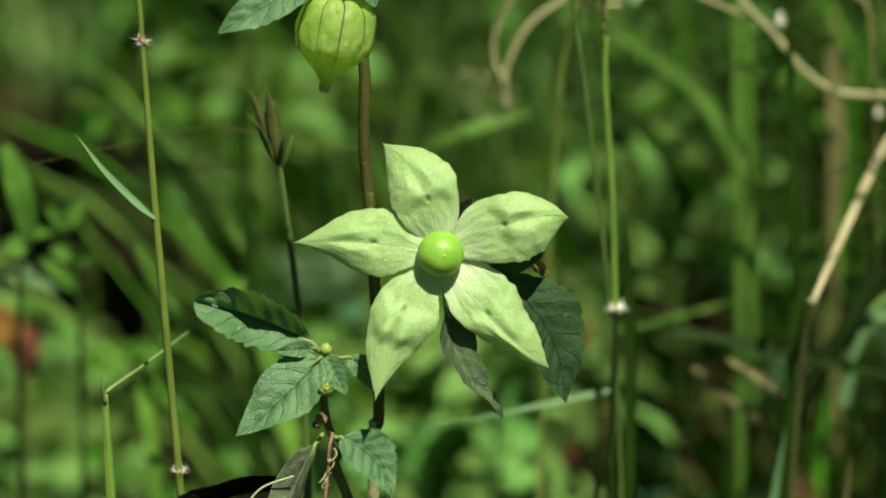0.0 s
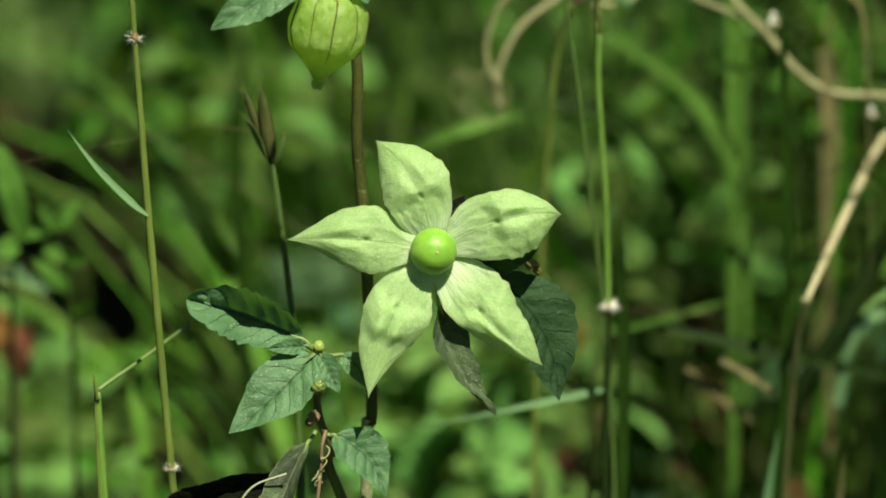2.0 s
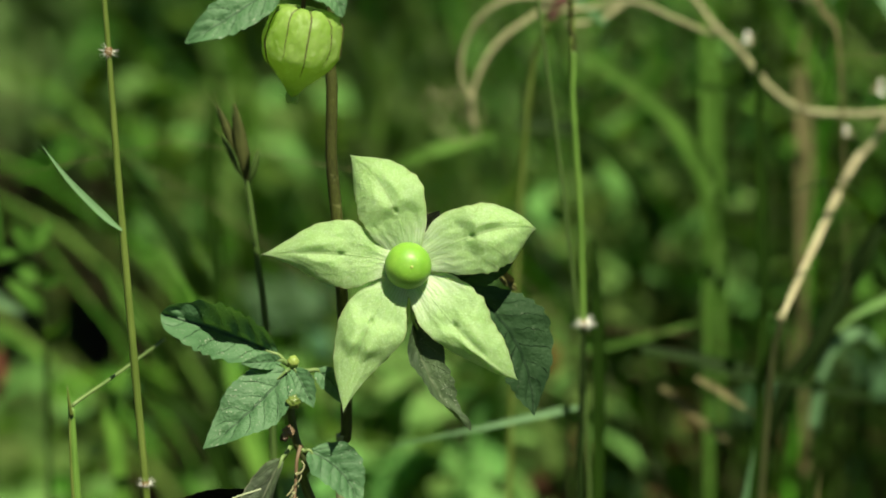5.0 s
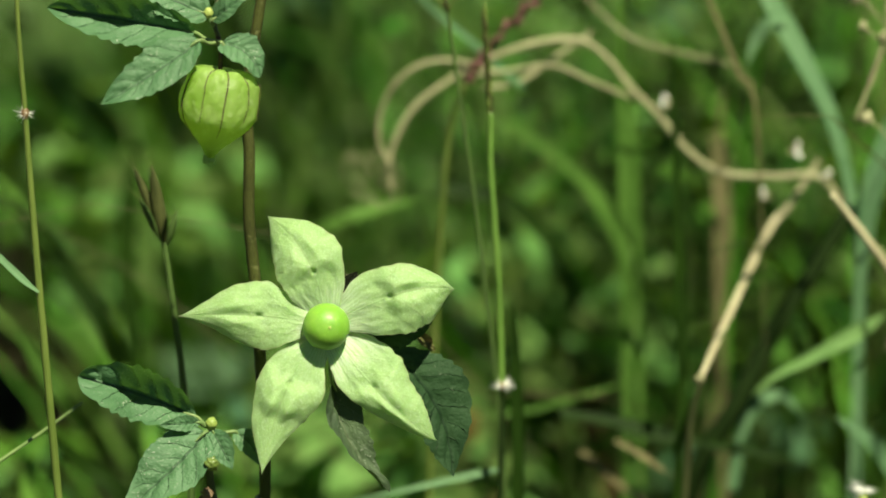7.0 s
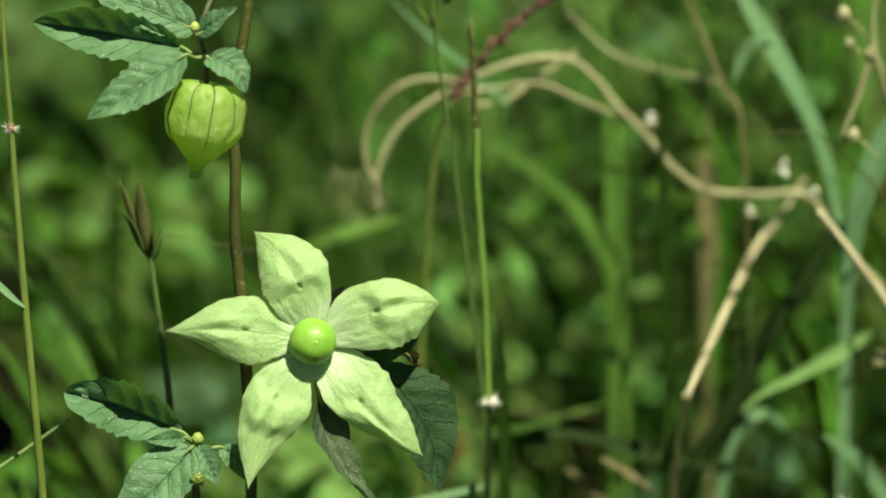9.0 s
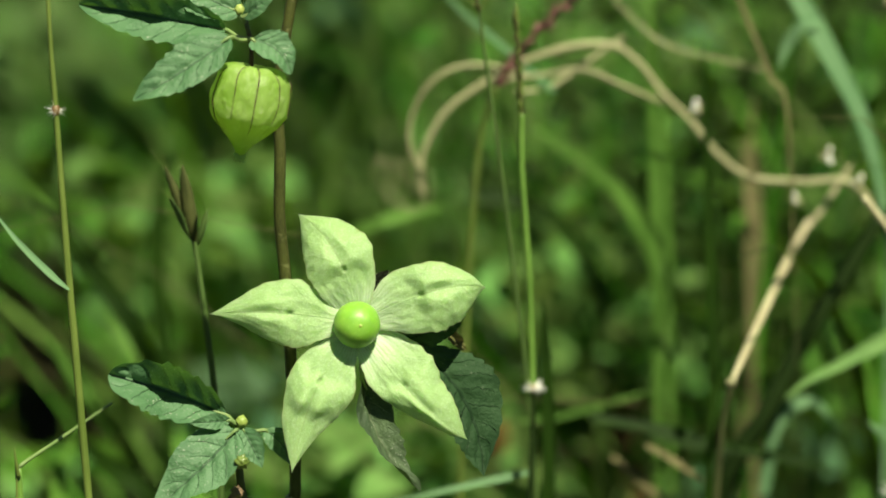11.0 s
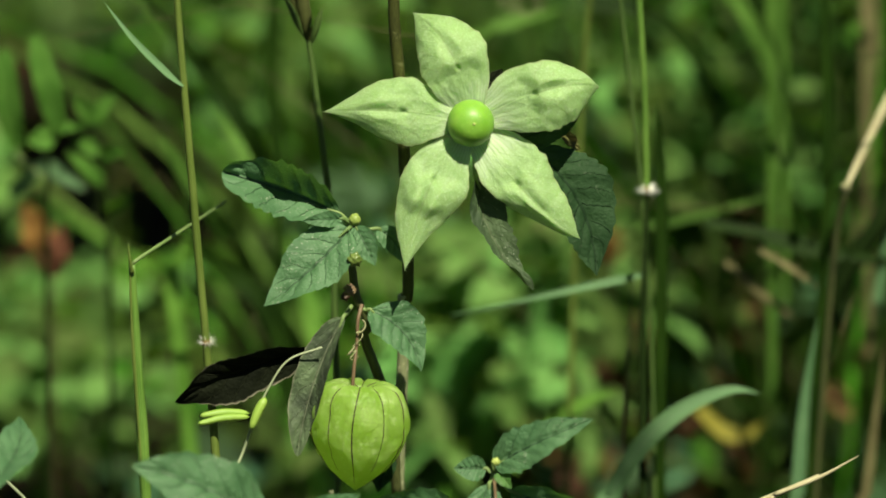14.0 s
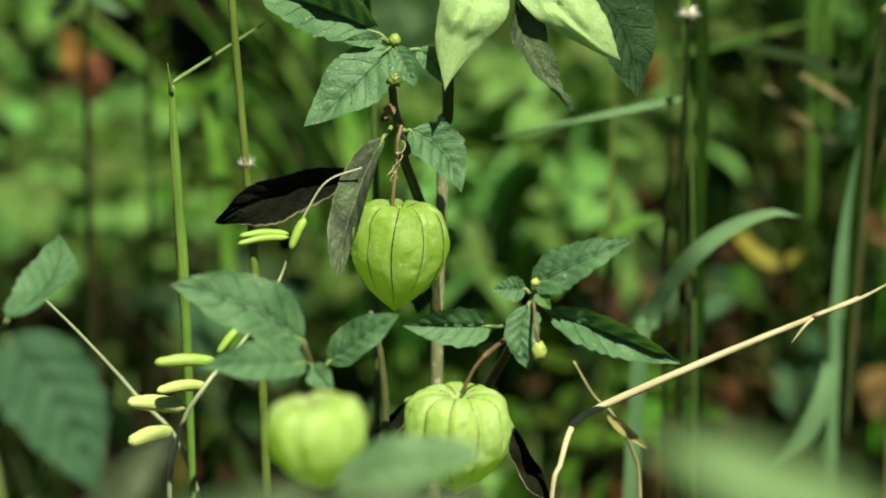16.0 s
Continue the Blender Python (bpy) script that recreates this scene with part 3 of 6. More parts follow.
side = tube("side_branch", [(-0.0191, 0.0120, 0.2011), (-0.0203, 0.0080, 0.2231), (-0.0234, 0.0040, 0.2345), (-0.0269, 0.0020, 0.2452), (-0.0258, 0.0010, 0.2487), (-0.0287, -0.0000, 0.2564), (-0.0298, 0.0000, 0.2652), (-0.0294, 0.0000, 0.2725), (-0.0289, -0.0000, 0.2751)],
     [0.0014, 0.0013, 0.0011, 0.0010, 0.0008], TWIG, plant, "dark green side branch", n=70)
ball("leaf_scar", (-0.0287, -0.0130, 0.2688), 0.0016, STALK, plant, "dried brownish flower bud", rough=0.5)
ball("leaf_scar", (-0.0302, -0.0060, 0.2593), 0.0014, PINK, plant, "dried brownish flower bud", rough=0.6, seed=4)
ball("leaf_scar", (-0.0315, -0.0010, 0.2564), 0.0010, RIB, plant, "dried brownish flower bud", rough=0.6, seed=7)
ball("flower_bud", (-0.0289, -0.0040, 0.2767), 0.0014, BUD, plant, "small round green bud", squash=1.1, rough=0.2)

# split husk: five sepals spread flat round the berry
heart = Vector((-0.0005, 0.0000, 0.3000))
star = ball("open_husk", heart + Vector((0, 0.0055, 0)), 0.0042, SEPAL, plant, "papery pale green husk split into a five-pointed star", squash=0.35, axis=FRONT)


def step01(x, lo, hi):
    f = min(1, max(0, (x - lo) / (hi - lo)))
    return f * f * (3 - 2 * f)


UPWARD = Vector((0, math.sin(radians(14)), math.cos(radians(14))))


def profile(values, u):
    """A smooth run through values that are spread evenly over 0 to 1."""
    x = u * (len(values) - 1)
    k = min(int(x), len(values) - 2)
    f = x - k
    p = [values[max(0, min(len(values) - 1, k + i))] for i in (-1, 0, 1, 2)]
    return 0.5 * (2 * p[1] + (p[2] - p[0]) * f + (2 * p[0] - 5 * p[1] + 4 * p[2] - p[3]) * f * f + (3 * p[1] - p[0] - 3 * p[2] + p[3]) * f ** 3)


def sepal(tip, belly, left, right, seed, pit=0.44, step=0.0017, ledge=0.0, drop=0.70, cup=0.0007, groove=0.0005):
    """One lobe of the split husk. tip and belly: millimetres across, up and forward from the berry; left and right: half widths from base to tip.
    A silky hollow base, a step up to a cushion with a pit in its crease, a sunken midrib, and a tip that bends back."""
    a0 = heart - FRONT * 0.0022
    tip, belly = (heart + (Vector((1, 0, 0)) * q[0] + UPWARD * q[1] + FRONT * q[2]) * 0.001 for q in (tip, belly))
    rng = random.Random(seed)
    ph = [rng.uniform(0, 6.28) for _ in range(5)]
    nu, nv = 110, 56
    verts, faces, uvs = [], [], []
    for i in range(nu + 1):
        u = i / nu
        c = a0 * (1 - u) ** 2 + belly * (2 * u * (1 - u)) + tip * u * u
        t = ((belly - a0) * (1 - u) + (tip - belly) * u).normalized()
        n = (FRONT - t * FRONT.dot(t)).normalized()
        s = t.cross(n)
        hl, hr = (max(0.00005, 0.001 * profile(q, u) * (1 + 0.020 * math.sin(u * 23 + ph[0] + q[3]) + 0.014 * math.sin(u * 61 + ph[1]))) for q in (left, right))
        size = min(1.0, (hl + hr) / 0.012)
        for j in range(nv + 1):
            w = j / nv * 2 - 1
            aw = abs(w)
            # the crease bows towards the base at both sides
            v = u + 0.05 * aw ** 2 + 0.012 * math.sin(w * 9 + ph[3])
            z = step * step01(v, pit - 0.055, pit + 0.06) * (1 - 0.85 * aw ** 2.5)
            z -= ledge * step01(v, drop - 0.05, drop + 0.05) * (1 - 0.5 * aw ** 2)
            z -= 0.0011 * math.exp(-((u - pit) / 0.022) ** 2 - (w / 0.06) ** 2)
            z -= groove * math.exp(-((u - pit - 0.12) / 0.13) ** 2) * math.exp(-(w / 0.15) ** 2)
            z += 0.0005 * math.exp(-((u - pit - 0.15) / 0.09) ** 2 - ((aw - 0.30) / 0.16) ** 2)
            z -= 0.00016 * math.exp(-(w / 0.04) ** 2) * step01(u, pit, pit + 0.1)
            z += cup * (1 - aw ** 2) * math.sin(math.pi * u) - 0.0012 * aw ** 3 * step01(u, 0.3, 0.6)
            p = Vector((u * 4, w * 1.7, seed * 3.7))
            z += 0.0005 * noise.noise(p * 1.1) + 0.00018 * noise.noise(p * 3.1) + 0.00007 * noise.noise(p * 8.0) + 0.00004 * noise.noise(p * 19.0)
            z += 0.00035 * aw ** 4 * math.sin(u * 16 + ph[2] + w)
            # fine radiating pleats of the silky base
            z += 0.00002 * math.sin(w * 24 + ph[4]) * (1 - step01(u, 0.22, 0.38))
            edge = 1 + (0.035 * noise.noise(Vector((u * 22, seed, w))) if aw > 0.99 else 0)
            verts.append(c + s * (w * edge * (hl if w < 0 else hr)) + n * z * size)
            uvs.append((u, w * 0.5 + 0.5))
    m = nv + 1
    for i in range(nu):
        for j in range(nv):
            faces.append((i * m + j, (i + 1) * m + j, (i + 1) * m + j + 1, i * m + j + 1))
    return link("sepal", verts, faces, uvs, SEPAL, star)


sepal((-14.4, 27.6, -5.4), (-1.7, 19.1, 10.0), (2.5, 5.0, 7.4, 8.6, 8.7, 7.9, 6.4, 4.0, 0.0), (2.5, 4.2, 6.2, 7.8, 8.6, 7.7, 5.6, 2.4, 0.0), 1, pit=0.40)
sepal((31.7, 9.1, -1.7), (20.7, 11.6, 10.0), (2.5, 4.6, 7.2, 7.8, 7.3, 6.4, 4.5, 2.2, 0.0), (2.5, 4.6, 7.8, 9.4, 9.9, 9.4, 8.2, 5.2, 0.0), 2, pit=0.42, groove=0.0009)
sepal((27.0, -28.2, -1.8), (14.9, -21.6, 4.0), (3.0, 6.4, 9.2, 9.6, 8.4, 6.9, 5.5, 3.0, 0.0), (3.0, 4.5, 6.2, 6.2, 4.8, 3.3, 2.2, 1.2, 0.0), 3, pit=0.40)
sepal((-16.1, -36.2, 1.0), (-11.6, -12.4, 3.4), (2.5, 4.0, 5.9, 8.4, 8.9, 7.5, 4.7, 2.2, 0.0), (2.0, 2.5, 4.4, 7.1, 7.4, 6.7, 5.2, 2.7, 0.0), 4, pit=0.46, ledge=0.0018, drop=0.66)
sepal((-36.3, 2.9, -2.3), (-13.3, 4.2, 6.5), (2.5, 3.7, 5.4, 7.4, 8.4, 7.1, 5.0, 2.2, 0.0), (2.0, 2.3, 3.4, 6.6, 8.6, 7.9, 6.0, 2.8, 0.0), 5, pit=0.52, step=0.0013)
berry = ball("berry", heart + FRONT * 0.0027, 0.00575, BERRY, star, "shiny round unripe green berry", squash=1.0, seg=64, rings=40, dimple=0.03, axis=FRONT + Vector((0.05, 0, -0.08)), rough=0.01)
ball("style_scar", heart + FRONT * 0.00835 + Vector((0.0009, 0, -0.0004)), 0.0004, BUD, berry, "", squash=0.5, axis=FRONT)
tube("pedicel", [heart + Vector((0, 0.005, 0)), (-0.0019, 0.0090, 0.2949), (-0.0090, 0.0130, 0.2997), (-0.0172, 0.0140, 0.2936)], [0.0009, 0.0007, 0.0008], TWIG, plant)

# leaves behind and below the star
G1 = "dark green toothed leaf"
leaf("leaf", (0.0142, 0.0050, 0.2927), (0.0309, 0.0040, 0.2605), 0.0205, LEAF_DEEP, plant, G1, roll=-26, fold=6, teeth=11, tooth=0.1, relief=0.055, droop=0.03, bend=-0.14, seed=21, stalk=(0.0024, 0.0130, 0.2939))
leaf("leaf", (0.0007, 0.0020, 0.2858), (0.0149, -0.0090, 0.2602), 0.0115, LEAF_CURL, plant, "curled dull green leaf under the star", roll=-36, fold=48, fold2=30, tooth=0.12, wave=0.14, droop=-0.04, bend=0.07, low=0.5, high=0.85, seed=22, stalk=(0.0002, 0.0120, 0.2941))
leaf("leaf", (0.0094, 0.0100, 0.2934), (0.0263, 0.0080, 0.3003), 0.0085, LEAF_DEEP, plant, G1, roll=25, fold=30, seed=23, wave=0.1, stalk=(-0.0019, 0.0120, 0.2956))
leaf("leaf", (0.0009, 0.0100, 0.3033), (0.0074, 0.0120, 0.3113), 0.0062, LEAF_DEAD, plant, "small withered leaf", fold=20, seed=24)
leaf("leaf", (0.0215, 0.0140, 0.2958), (0.0268, 0.0160, 0.2899), 0.0040, DRYGRASS, plant, "curled dry brown leaf scrap", fold=40, seed=25, wave=0.2)

# leaves of the side branch
A0 = "dull green toothed leaf with dusty specks"
leaf("leaf", (-0.0329, 0.0050, 0.2761), (-0.0619, 0.0040, 0.2870), 0.0205, LEAF, plant, "dusty green leaf folded along its midrib", roll=4, fold=44, fold2=52, droop=0.03, bend=0.02, seed=31, tooth=0.13, wave=0.11, low=0.66, high=0.55, stalk=(-0.0291, -0.0000, 0.2748))
leaf("leaf", (-0.0304, -0.0060, 0.2750), (-0.0509, -0.0140, 0.2573), 0.0160, LEAF, plant, A0, roll=24, fold=8, seed=32, bend=-0.05, teeth=9, tooth=0.05, droop=0.05, low=0.42, high=0.95, stalk=(-0.0290, 0.0000, 0.2745))
leaf("leaf", (-0.0319, -0.0030, 0.2767), (-0.0416, -0.0080, 0.2773), 0.0042, LEAF, plant, "small young leaf", fold=15, seed=33, teeth=4, stalk=(-0.0291, -0.0000, 0.2748))
leaf("leaf", (-0.0288, -0.0040, 0.2751), (-0.0238, -0.0080, 0.2660), 0.0066, LEAF, plant, A0, roll=-8, fold=22, fold2=8, seed=34, stalk=(-0.0290, 0.0000, 0.2745))
leaf("leaf", (-0.0233, 0.0030, 0.2728), (-0.0169, 0.0040, 0.2635), 0.0066, LEAF, plant, A0, roll=-10, fold=16, seed=35, bend=-0.1, low=0.45, stalk=(-0.0287, 0.0020, 0.2734))
leaf("leaf", (-0.0252, -0.0010, 0.2531), (-0.0126, -0.0040, 0.2380), 0.0130, LEAF, plant, A0, roll=-24, fold=14, seed=36, bend=-0.13, teeth=6, low=0.5, stalk=(-0.0275, 0.0000, 0.2533))
leaf("leaf", (-0.0372, -0.0040, 0.2440), (-0.0732, -0.0120, 0.2323), 0.0135, LEAF_DEAD, plant, "withered dark leaf, almost black with shade in its colour", roll=-38, fold=18, fold2=14, seed=37, teeth=13, tooth=0.08, wave=0.08, droop=0.02, bend=0.06, low=0.75, high=0.7, stalk=(-0.0306, -0.0000, 0.2527))
leaf("leaf", (-0.0318, -0.006, 0.2525), (-0.0430, -0.016, 0.2196), 0.0108, LEAF_LIMP, plant, "limp grey-green drying leaf", roll=10, fold=58, fold2=12, seed=38, wave=0.12, droop=0.02, bend=0.05, low=0.5, high=0.6, twist=-22, tooth=0.05, stalk=(-0.0300, 0.0000, 0.2537))
tube("old_stalk", [(-0.0273, -0.0030, 0.2549), (-0.0282, -0.0050, 0.2514), (-0.0285, -0.0060, 0.2459), (-0.0291, -0.0080, 0.2406), (-0.0296, -0.0090, 0.2348)], [0.0005, 0.0004, 0.0005], PINK, plant, "dry twisted pinkish flower stalk", n=40)
for k, (p, q) in enumerate((((-0.0271, -0.0060, 0.2509), (-0.0287, -0.0070, 0.2447)), ((-0.0301, -0.0080, 0.2450), (-0.0288, -0.0070, 0.2418)))):
    p, q = Vector(p), Vector(q)
    loop = [p + (q - p) * (i / 16) + Vector((0.0009 * math.sin(i * 0.9 + k), 0.0006 * math.cos(i * 0.9), 0.0007 * math.cos(i * 0.8))) for i in range(17)]
    tube("tendril", loop, [0.00022, 0.00018, 0.0001], VINE, plant, "thin curled dry tendril", n=70, seg=6)
husk(plant, (-0.0273, -0.0100, 0.2366), (-0.0289, -0.0130, 0.2104), 0.0119, HUSK, "inflated pale green papery husk with dark ribs", spin=4, seed=2, thick=0.75)
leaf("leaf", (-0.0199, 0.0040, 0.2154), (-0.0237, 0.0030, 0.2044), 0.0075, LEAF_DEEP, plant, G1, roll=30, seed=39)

# upper branch with the hanging husk
tube("upper_branch", [(-0.0130, 0.0180, 0.4106), (-0.0180, 0.0160, 0.3960), (-0.0240, 0.0110, 0.3850), (-0.0268, 0.0040, 0.3785), (-0.0270, 0.0000, 0.3750), (-0.0259, 0.0000, 0.3715)], [0.0010, 0.0009, 0.0007, 0.0006, 0.0005], TWIG, plant, "thin dark green branch", n=40)
tube("pedicel", [(-0.0264, 0.0000, 0.3727), (-0.0257, -0.0010, 0.3690), (-0.0259, -0.0010, 0.3635)], [0.0006, 0.0005, 0.0006], RIB, plant, n=16)
husk(plant, (-0.0248, -0.0020, 0.3645), (-0.0287, -0.0040, 0.3426), 0.0096, HUSK, "inflated light green papery husk with dark ribs", spin=-12, seed=5, neck=0.45, run=0.66, thick=0.85)
ball("flower_bud", (-0.0284, -0.0040, 0.3787), 0.0011, BUD, plant, "small round green bud", squash=1.2, rough=0.2)
leaf("leaf", (-0.0321, 0.0060, 0.3724), (-0.0676, 0.0030, 0.3791), 0.0180, LEAF, plant, "dusty green leaf folded along its midrib", roll=2, fold=42, fold2=51, seed=41, droop=0.04, tooth=0.12, wave=0.10, high=0.7, stalk=(-0.0266, 0.0000, 0.3708))
leaf("leaf", (-0.0307, -0.0060, 0.3723), (-0.0539, -0.0140, 0.3582), 0.0118, LEAF, plant, "dusty green jagged leaf", roll=16, fold=10, seed=42, teeth=6, tooth=0.12, bend=-0.04, droop=0.07, low=0.5, high=0.8, stalk=(-0.0266, 0.0000, 0.3708))
leaf("leaf", (-0.0254, -0.0030, 0.3713), (-0.0161, -0.0070, 0.3634), 0.0092, LEAF, plant, A0, roll=-20, fold=16, seed=43, teeth=5, bend=-0.16, low=0.45, high=0.7, stalk=(-0.0263, 0.0000, 0.3716))
leaf("leaf", (-0.0286, 0.0080, 0.3764), (-0.0550, 0.0100, 0.3860), 0.0118, LEAF, plant, A0, roll=14, fold=10, seed=44, teeth=9, tooth=0.08, low=0.5, stalk=(-0.0274, 0.0020, 0.3752))
leaf("leaf", (-0.0275, -0.0020, 0.3766), (-0.0180, -0.0060, 0.3838), 0.0058, LEAF, plant, A0, roll=-20, fold=14, seed=45, stalk=(-0.0273, 0.0000, 0.3752))

# lower right shoot
tube("lower_branch", [(-0.0186, 0.0150, 0.1637), (-0.0092, 0.0040, 0.1796), (-0.0034, -0.0120, 0.1946), (0.0028, -0.0280, 0.2113), (0.0054, -0.0340, 0.2210)], [0.0015, 0.0013, 0.0010, 0.0006], TWIG, plant, "dark green side branch", n=40)
leaf("leaf", (0.0053, -0.0350, 0.2234), (0.0290, -0.0420, 0.2369), 0.0112, LEAF, plant, A0, roll=-22, fold=10, seed=51, teeth=7, tooth=0.12, low=0.5, stalk=(0.0053, -0.0340, 0.2213))
leaf("leaf", (0.0034, -0.0340, 0.2221), (-0.0045, -0.0360, 0.2227), 0.0066, LEAF, plant, A0, roll=4, fold=14, seed=52, stalk=(0.0053, -0.0340, 0.2210))
leaf("leaf", (0.0041, -0.0370, 0.2191), (0.0046, -0.0420, 0.2038), 0.0094, LEAF, plant, A0, roll=-6, fold=14, seed=53, bend=0.13, teeth=6, tooth=0.1, low=0.5, stalk=(0.0053, -0.0340, 0.2207))
leaf("leaf", (0.0092, -0.0340, 0.2165), (0.0411, -0.0380, 0.2047), 0.0140, LEAF, plant, "dusty green leaf folded along its midrib", roll=-2, fold=52, fold2=44, seed=54, tooth=0.13, wave=0.10, bend=0.0, low=0.55, stalk=(0.0058, -0.0340, 0.2207))
leaf("leaf", (-0.0050, -0.0400, 0.2145), (-0.0261, -0.0440, 0.2159), 0.0115, LEAF, plant, "dusty green leaf folded along its midrib", roll=0, fold=30, fold2=34, seed=55, low=0.55, stalk=(-0.0014, -0.0300, 0.2119))
leaf("leaf", (0.0061, -0.0360, 0.2223), (0.0095, -0.0400, 0.2189), 0.0040, LEAF_YOUNG, plant, "small young leaf", seed=56)
tube("pedicel", [(0.0053, -0.0370, 0.2205), (0.0058, -0.0450, 0.2165), (0.0065, -0.0460, 0.2122)], [0.0004, 0.00035, 0.0005], PINK, plant, n=16)
ball("flower_bud", (0.0067, -0.0460, 0.2102), 0.0018, BUD, plant, "nodding green flower bud", squash=1.35, rough=0.15)
ball("flower_bud", (0.0057, -0.0380, 0.2250), 0.0010, BUD, plant, "small round green bud", rough=0.3)
tube("pedicel", [(-0.0063, -0.0500, 0.2103), (-0.0090, -0.0500, 0.2067), (-0.0117, -0.0500, 0.2010)], [0.00045, 0.0004, 0.0005], PINK, plant, n=18)
tube("pedicel", [(-0.0014, -0.0160, 0.2039), (-0.0034, -0.0320, 0.2072), (-0.0063, -0.0500, 0.2103)], [0.0006, 0.0006], PINK, plant, n=12)
husk(plant, (-0.0125, -0.0500, 0.2009), (-0.0130, -0.0500, 0.1757), 0.0122, HUSK_PALE, "inflated pale green papery husk", line=RIB, thick=0.6, lobes=0.16, spin=10, seed=8)
leaf("leaf", (0.0001, -0.0200, 0.1829), (0.0105, -0.0220, 0.1629), 0.0080, LEAF_DEAD, plant, "curled withered brown leaf", roll=20, fold=40, seed=57, wave=0.12, stalk=(-0.0052, 0.0000, 0.1855))
leaf("leaf", (-0.0256, -0.0140, 0.1875), (-0.0386, -0.0160, 0.1724), 0.0070, LEAF_DEAD, plant, "curled withered brown leaf", roll=-20, fold=45, seed=58, wave=0.12, stalk=(-0.0197, 0.0120, 0.1815))

# front shoot at the left foot of the plant
tube("front_branch", [(-0.023, 0.018, 0.03), (-0.0367, -0.0300, 0.1643), (-0.0418, -0.0670, 0.1945), (-0.0470, -0.0720, 0.2156), (-0.0486, -0.0720, 0.2204)], [0.0014, 0.0012, 0.0009, 0.0007], TWIG, plant, "dark green side branch", n=40)
tube("front_branch", [(-0.0368, -0.0250, 0.1655), (-0.0312, -0.0240, 0.1829), (-0.0319, -0.0220, 0.1998), (-0.0347, -0.0200, 0.2122)], [0.0011, 0.0010, 0.0007], TWIG, plant, "dark side branch", n=30)
leaf("leaf", (-0.0484, -0.0720, 0.2206), (-0.0781, -0.0820, 0.2372), 0.0168, LEAF, plant, A0, roll=26, fold=12, seed=61, bend=0.03, droop=0.1, low=0.6, high=0.9, stalk=(-0.0476, -0.0720, 0.2177))
leaf("leaf", (-0.0472, -0.0880, 0.2204), (-0.0695, -0.1070, 0.2250), 0.0110, LEAF, plant, A0, roll=26, fold=14, seed=62, teeth=5, stalk=(-0.0470, -0.0720, 0.2149))
leaf("leaf", (-0.0466, -0.0740, 0.2151), (-0.0411, -0.0800, 0.2106), 0.0066, LEAF, plant, A0, roll=-4, fold=16, seed=63, stalk=(-0.0470, -0.0720, 0.2156))
leaf("leaf", (-0.0431, -0.0580, 0.2112), (-0.0264, -0.0620, 0.2242), 0.0100, LEAF, plant, A0, roll=-22, fold=10, seed=64, teeth=4, tooth=0.04, stalk=(-0.0455, -0.0700, 0.2115))
leaf("leaf", (-0.0350, -0.2000, 0.2304), (-0.0060, -0.2050, 0.2390), 0.0125, LEAF_FOOT, plant, "pale dull green leaf", roll=-30, fold=12, seed=65, low=0.5, high=0.6, stalk=(-0.0361, -0.1920, 0.2236))
husk(plant, (-0.0419, -0.1620, 0.2353), (-0.0394, -0.1620, 0.2164), 0.0100, HUSK_PALE, "inflated pale yellow-green papery husk", ribs=5, dark=(1, 3), lobes=0.22, spin=24, seed=9)
tube("pedicel", [(-0.0402, -0.0720, 0.1990), (-0.0406, -0.1320, 0.2283), (-0.0419, -0.1620, 0.2351)], [0.0006, 0.0005], PINK, plant, n=14)

# ---- neighbours ----
near_leaf = thing("broad_weed", "low weed with broad dull green leaves", "plant", (-0.1025, -0.19, 0.1713))
tube("stem", [(-0.1025, -0.19, 0.1713), (-0.1038, -0.19, 0.2089), (-0.1066, -0.19, 0.2335), (-0.1132, -0.19, 0.241)], [0.0016, 0.0012, 0.001], TWIG_GREEN, near_leaf)
leaf("leaf", (-0.1024, -0.19, 0.2577), (-0.0848, -0.19, 0.2251), 0.0215, LEAF_TEAL, near_leaf, "broad dull green hanging leaf", roll=-18, fold=3, seed=71, droop=0.05, bend=-0.06, low=0.5, wave=0.02, stalk=(-0.1066, -0.19, 0.2335))
leaf("leaf", (-0.092, -0.18, 0.2394), (-0.0823, -0.18, 0.2373), 0.0060, LEAF_TEAL, near_leaf, "small dull green leaf", roll=-10, fold=14, seed=72, nu=24, nv=8, stalk=(-0.1038, -0.19, 0.2089))
tall_weed = thing("weed_shoot", "thin weed shoot with a single green leaf", "plant", (-0.1308, -0.0700, 0.1130))
tube("stem", [(-0.1308, -0.0700, 0.1130), (-0.1260, -0.0700, 0.1780), (-0.1196, -0.0800, 0.2177), (-0.1144, -0.0950, 0.2325)], [0.0014, 0.0008, 0.0005], TWIG_GREEN, tall_weed)
leaf("leaf", (-0.1141, -0.0950, 0.2333), (-0.1068, -0.0550, 0.2411), 0.0125, LEAF, tall_weed, "dull green pointed leaf", roll=-20, droop=0.0, fold=16, fold2=10, seed=73, bend=0.1)

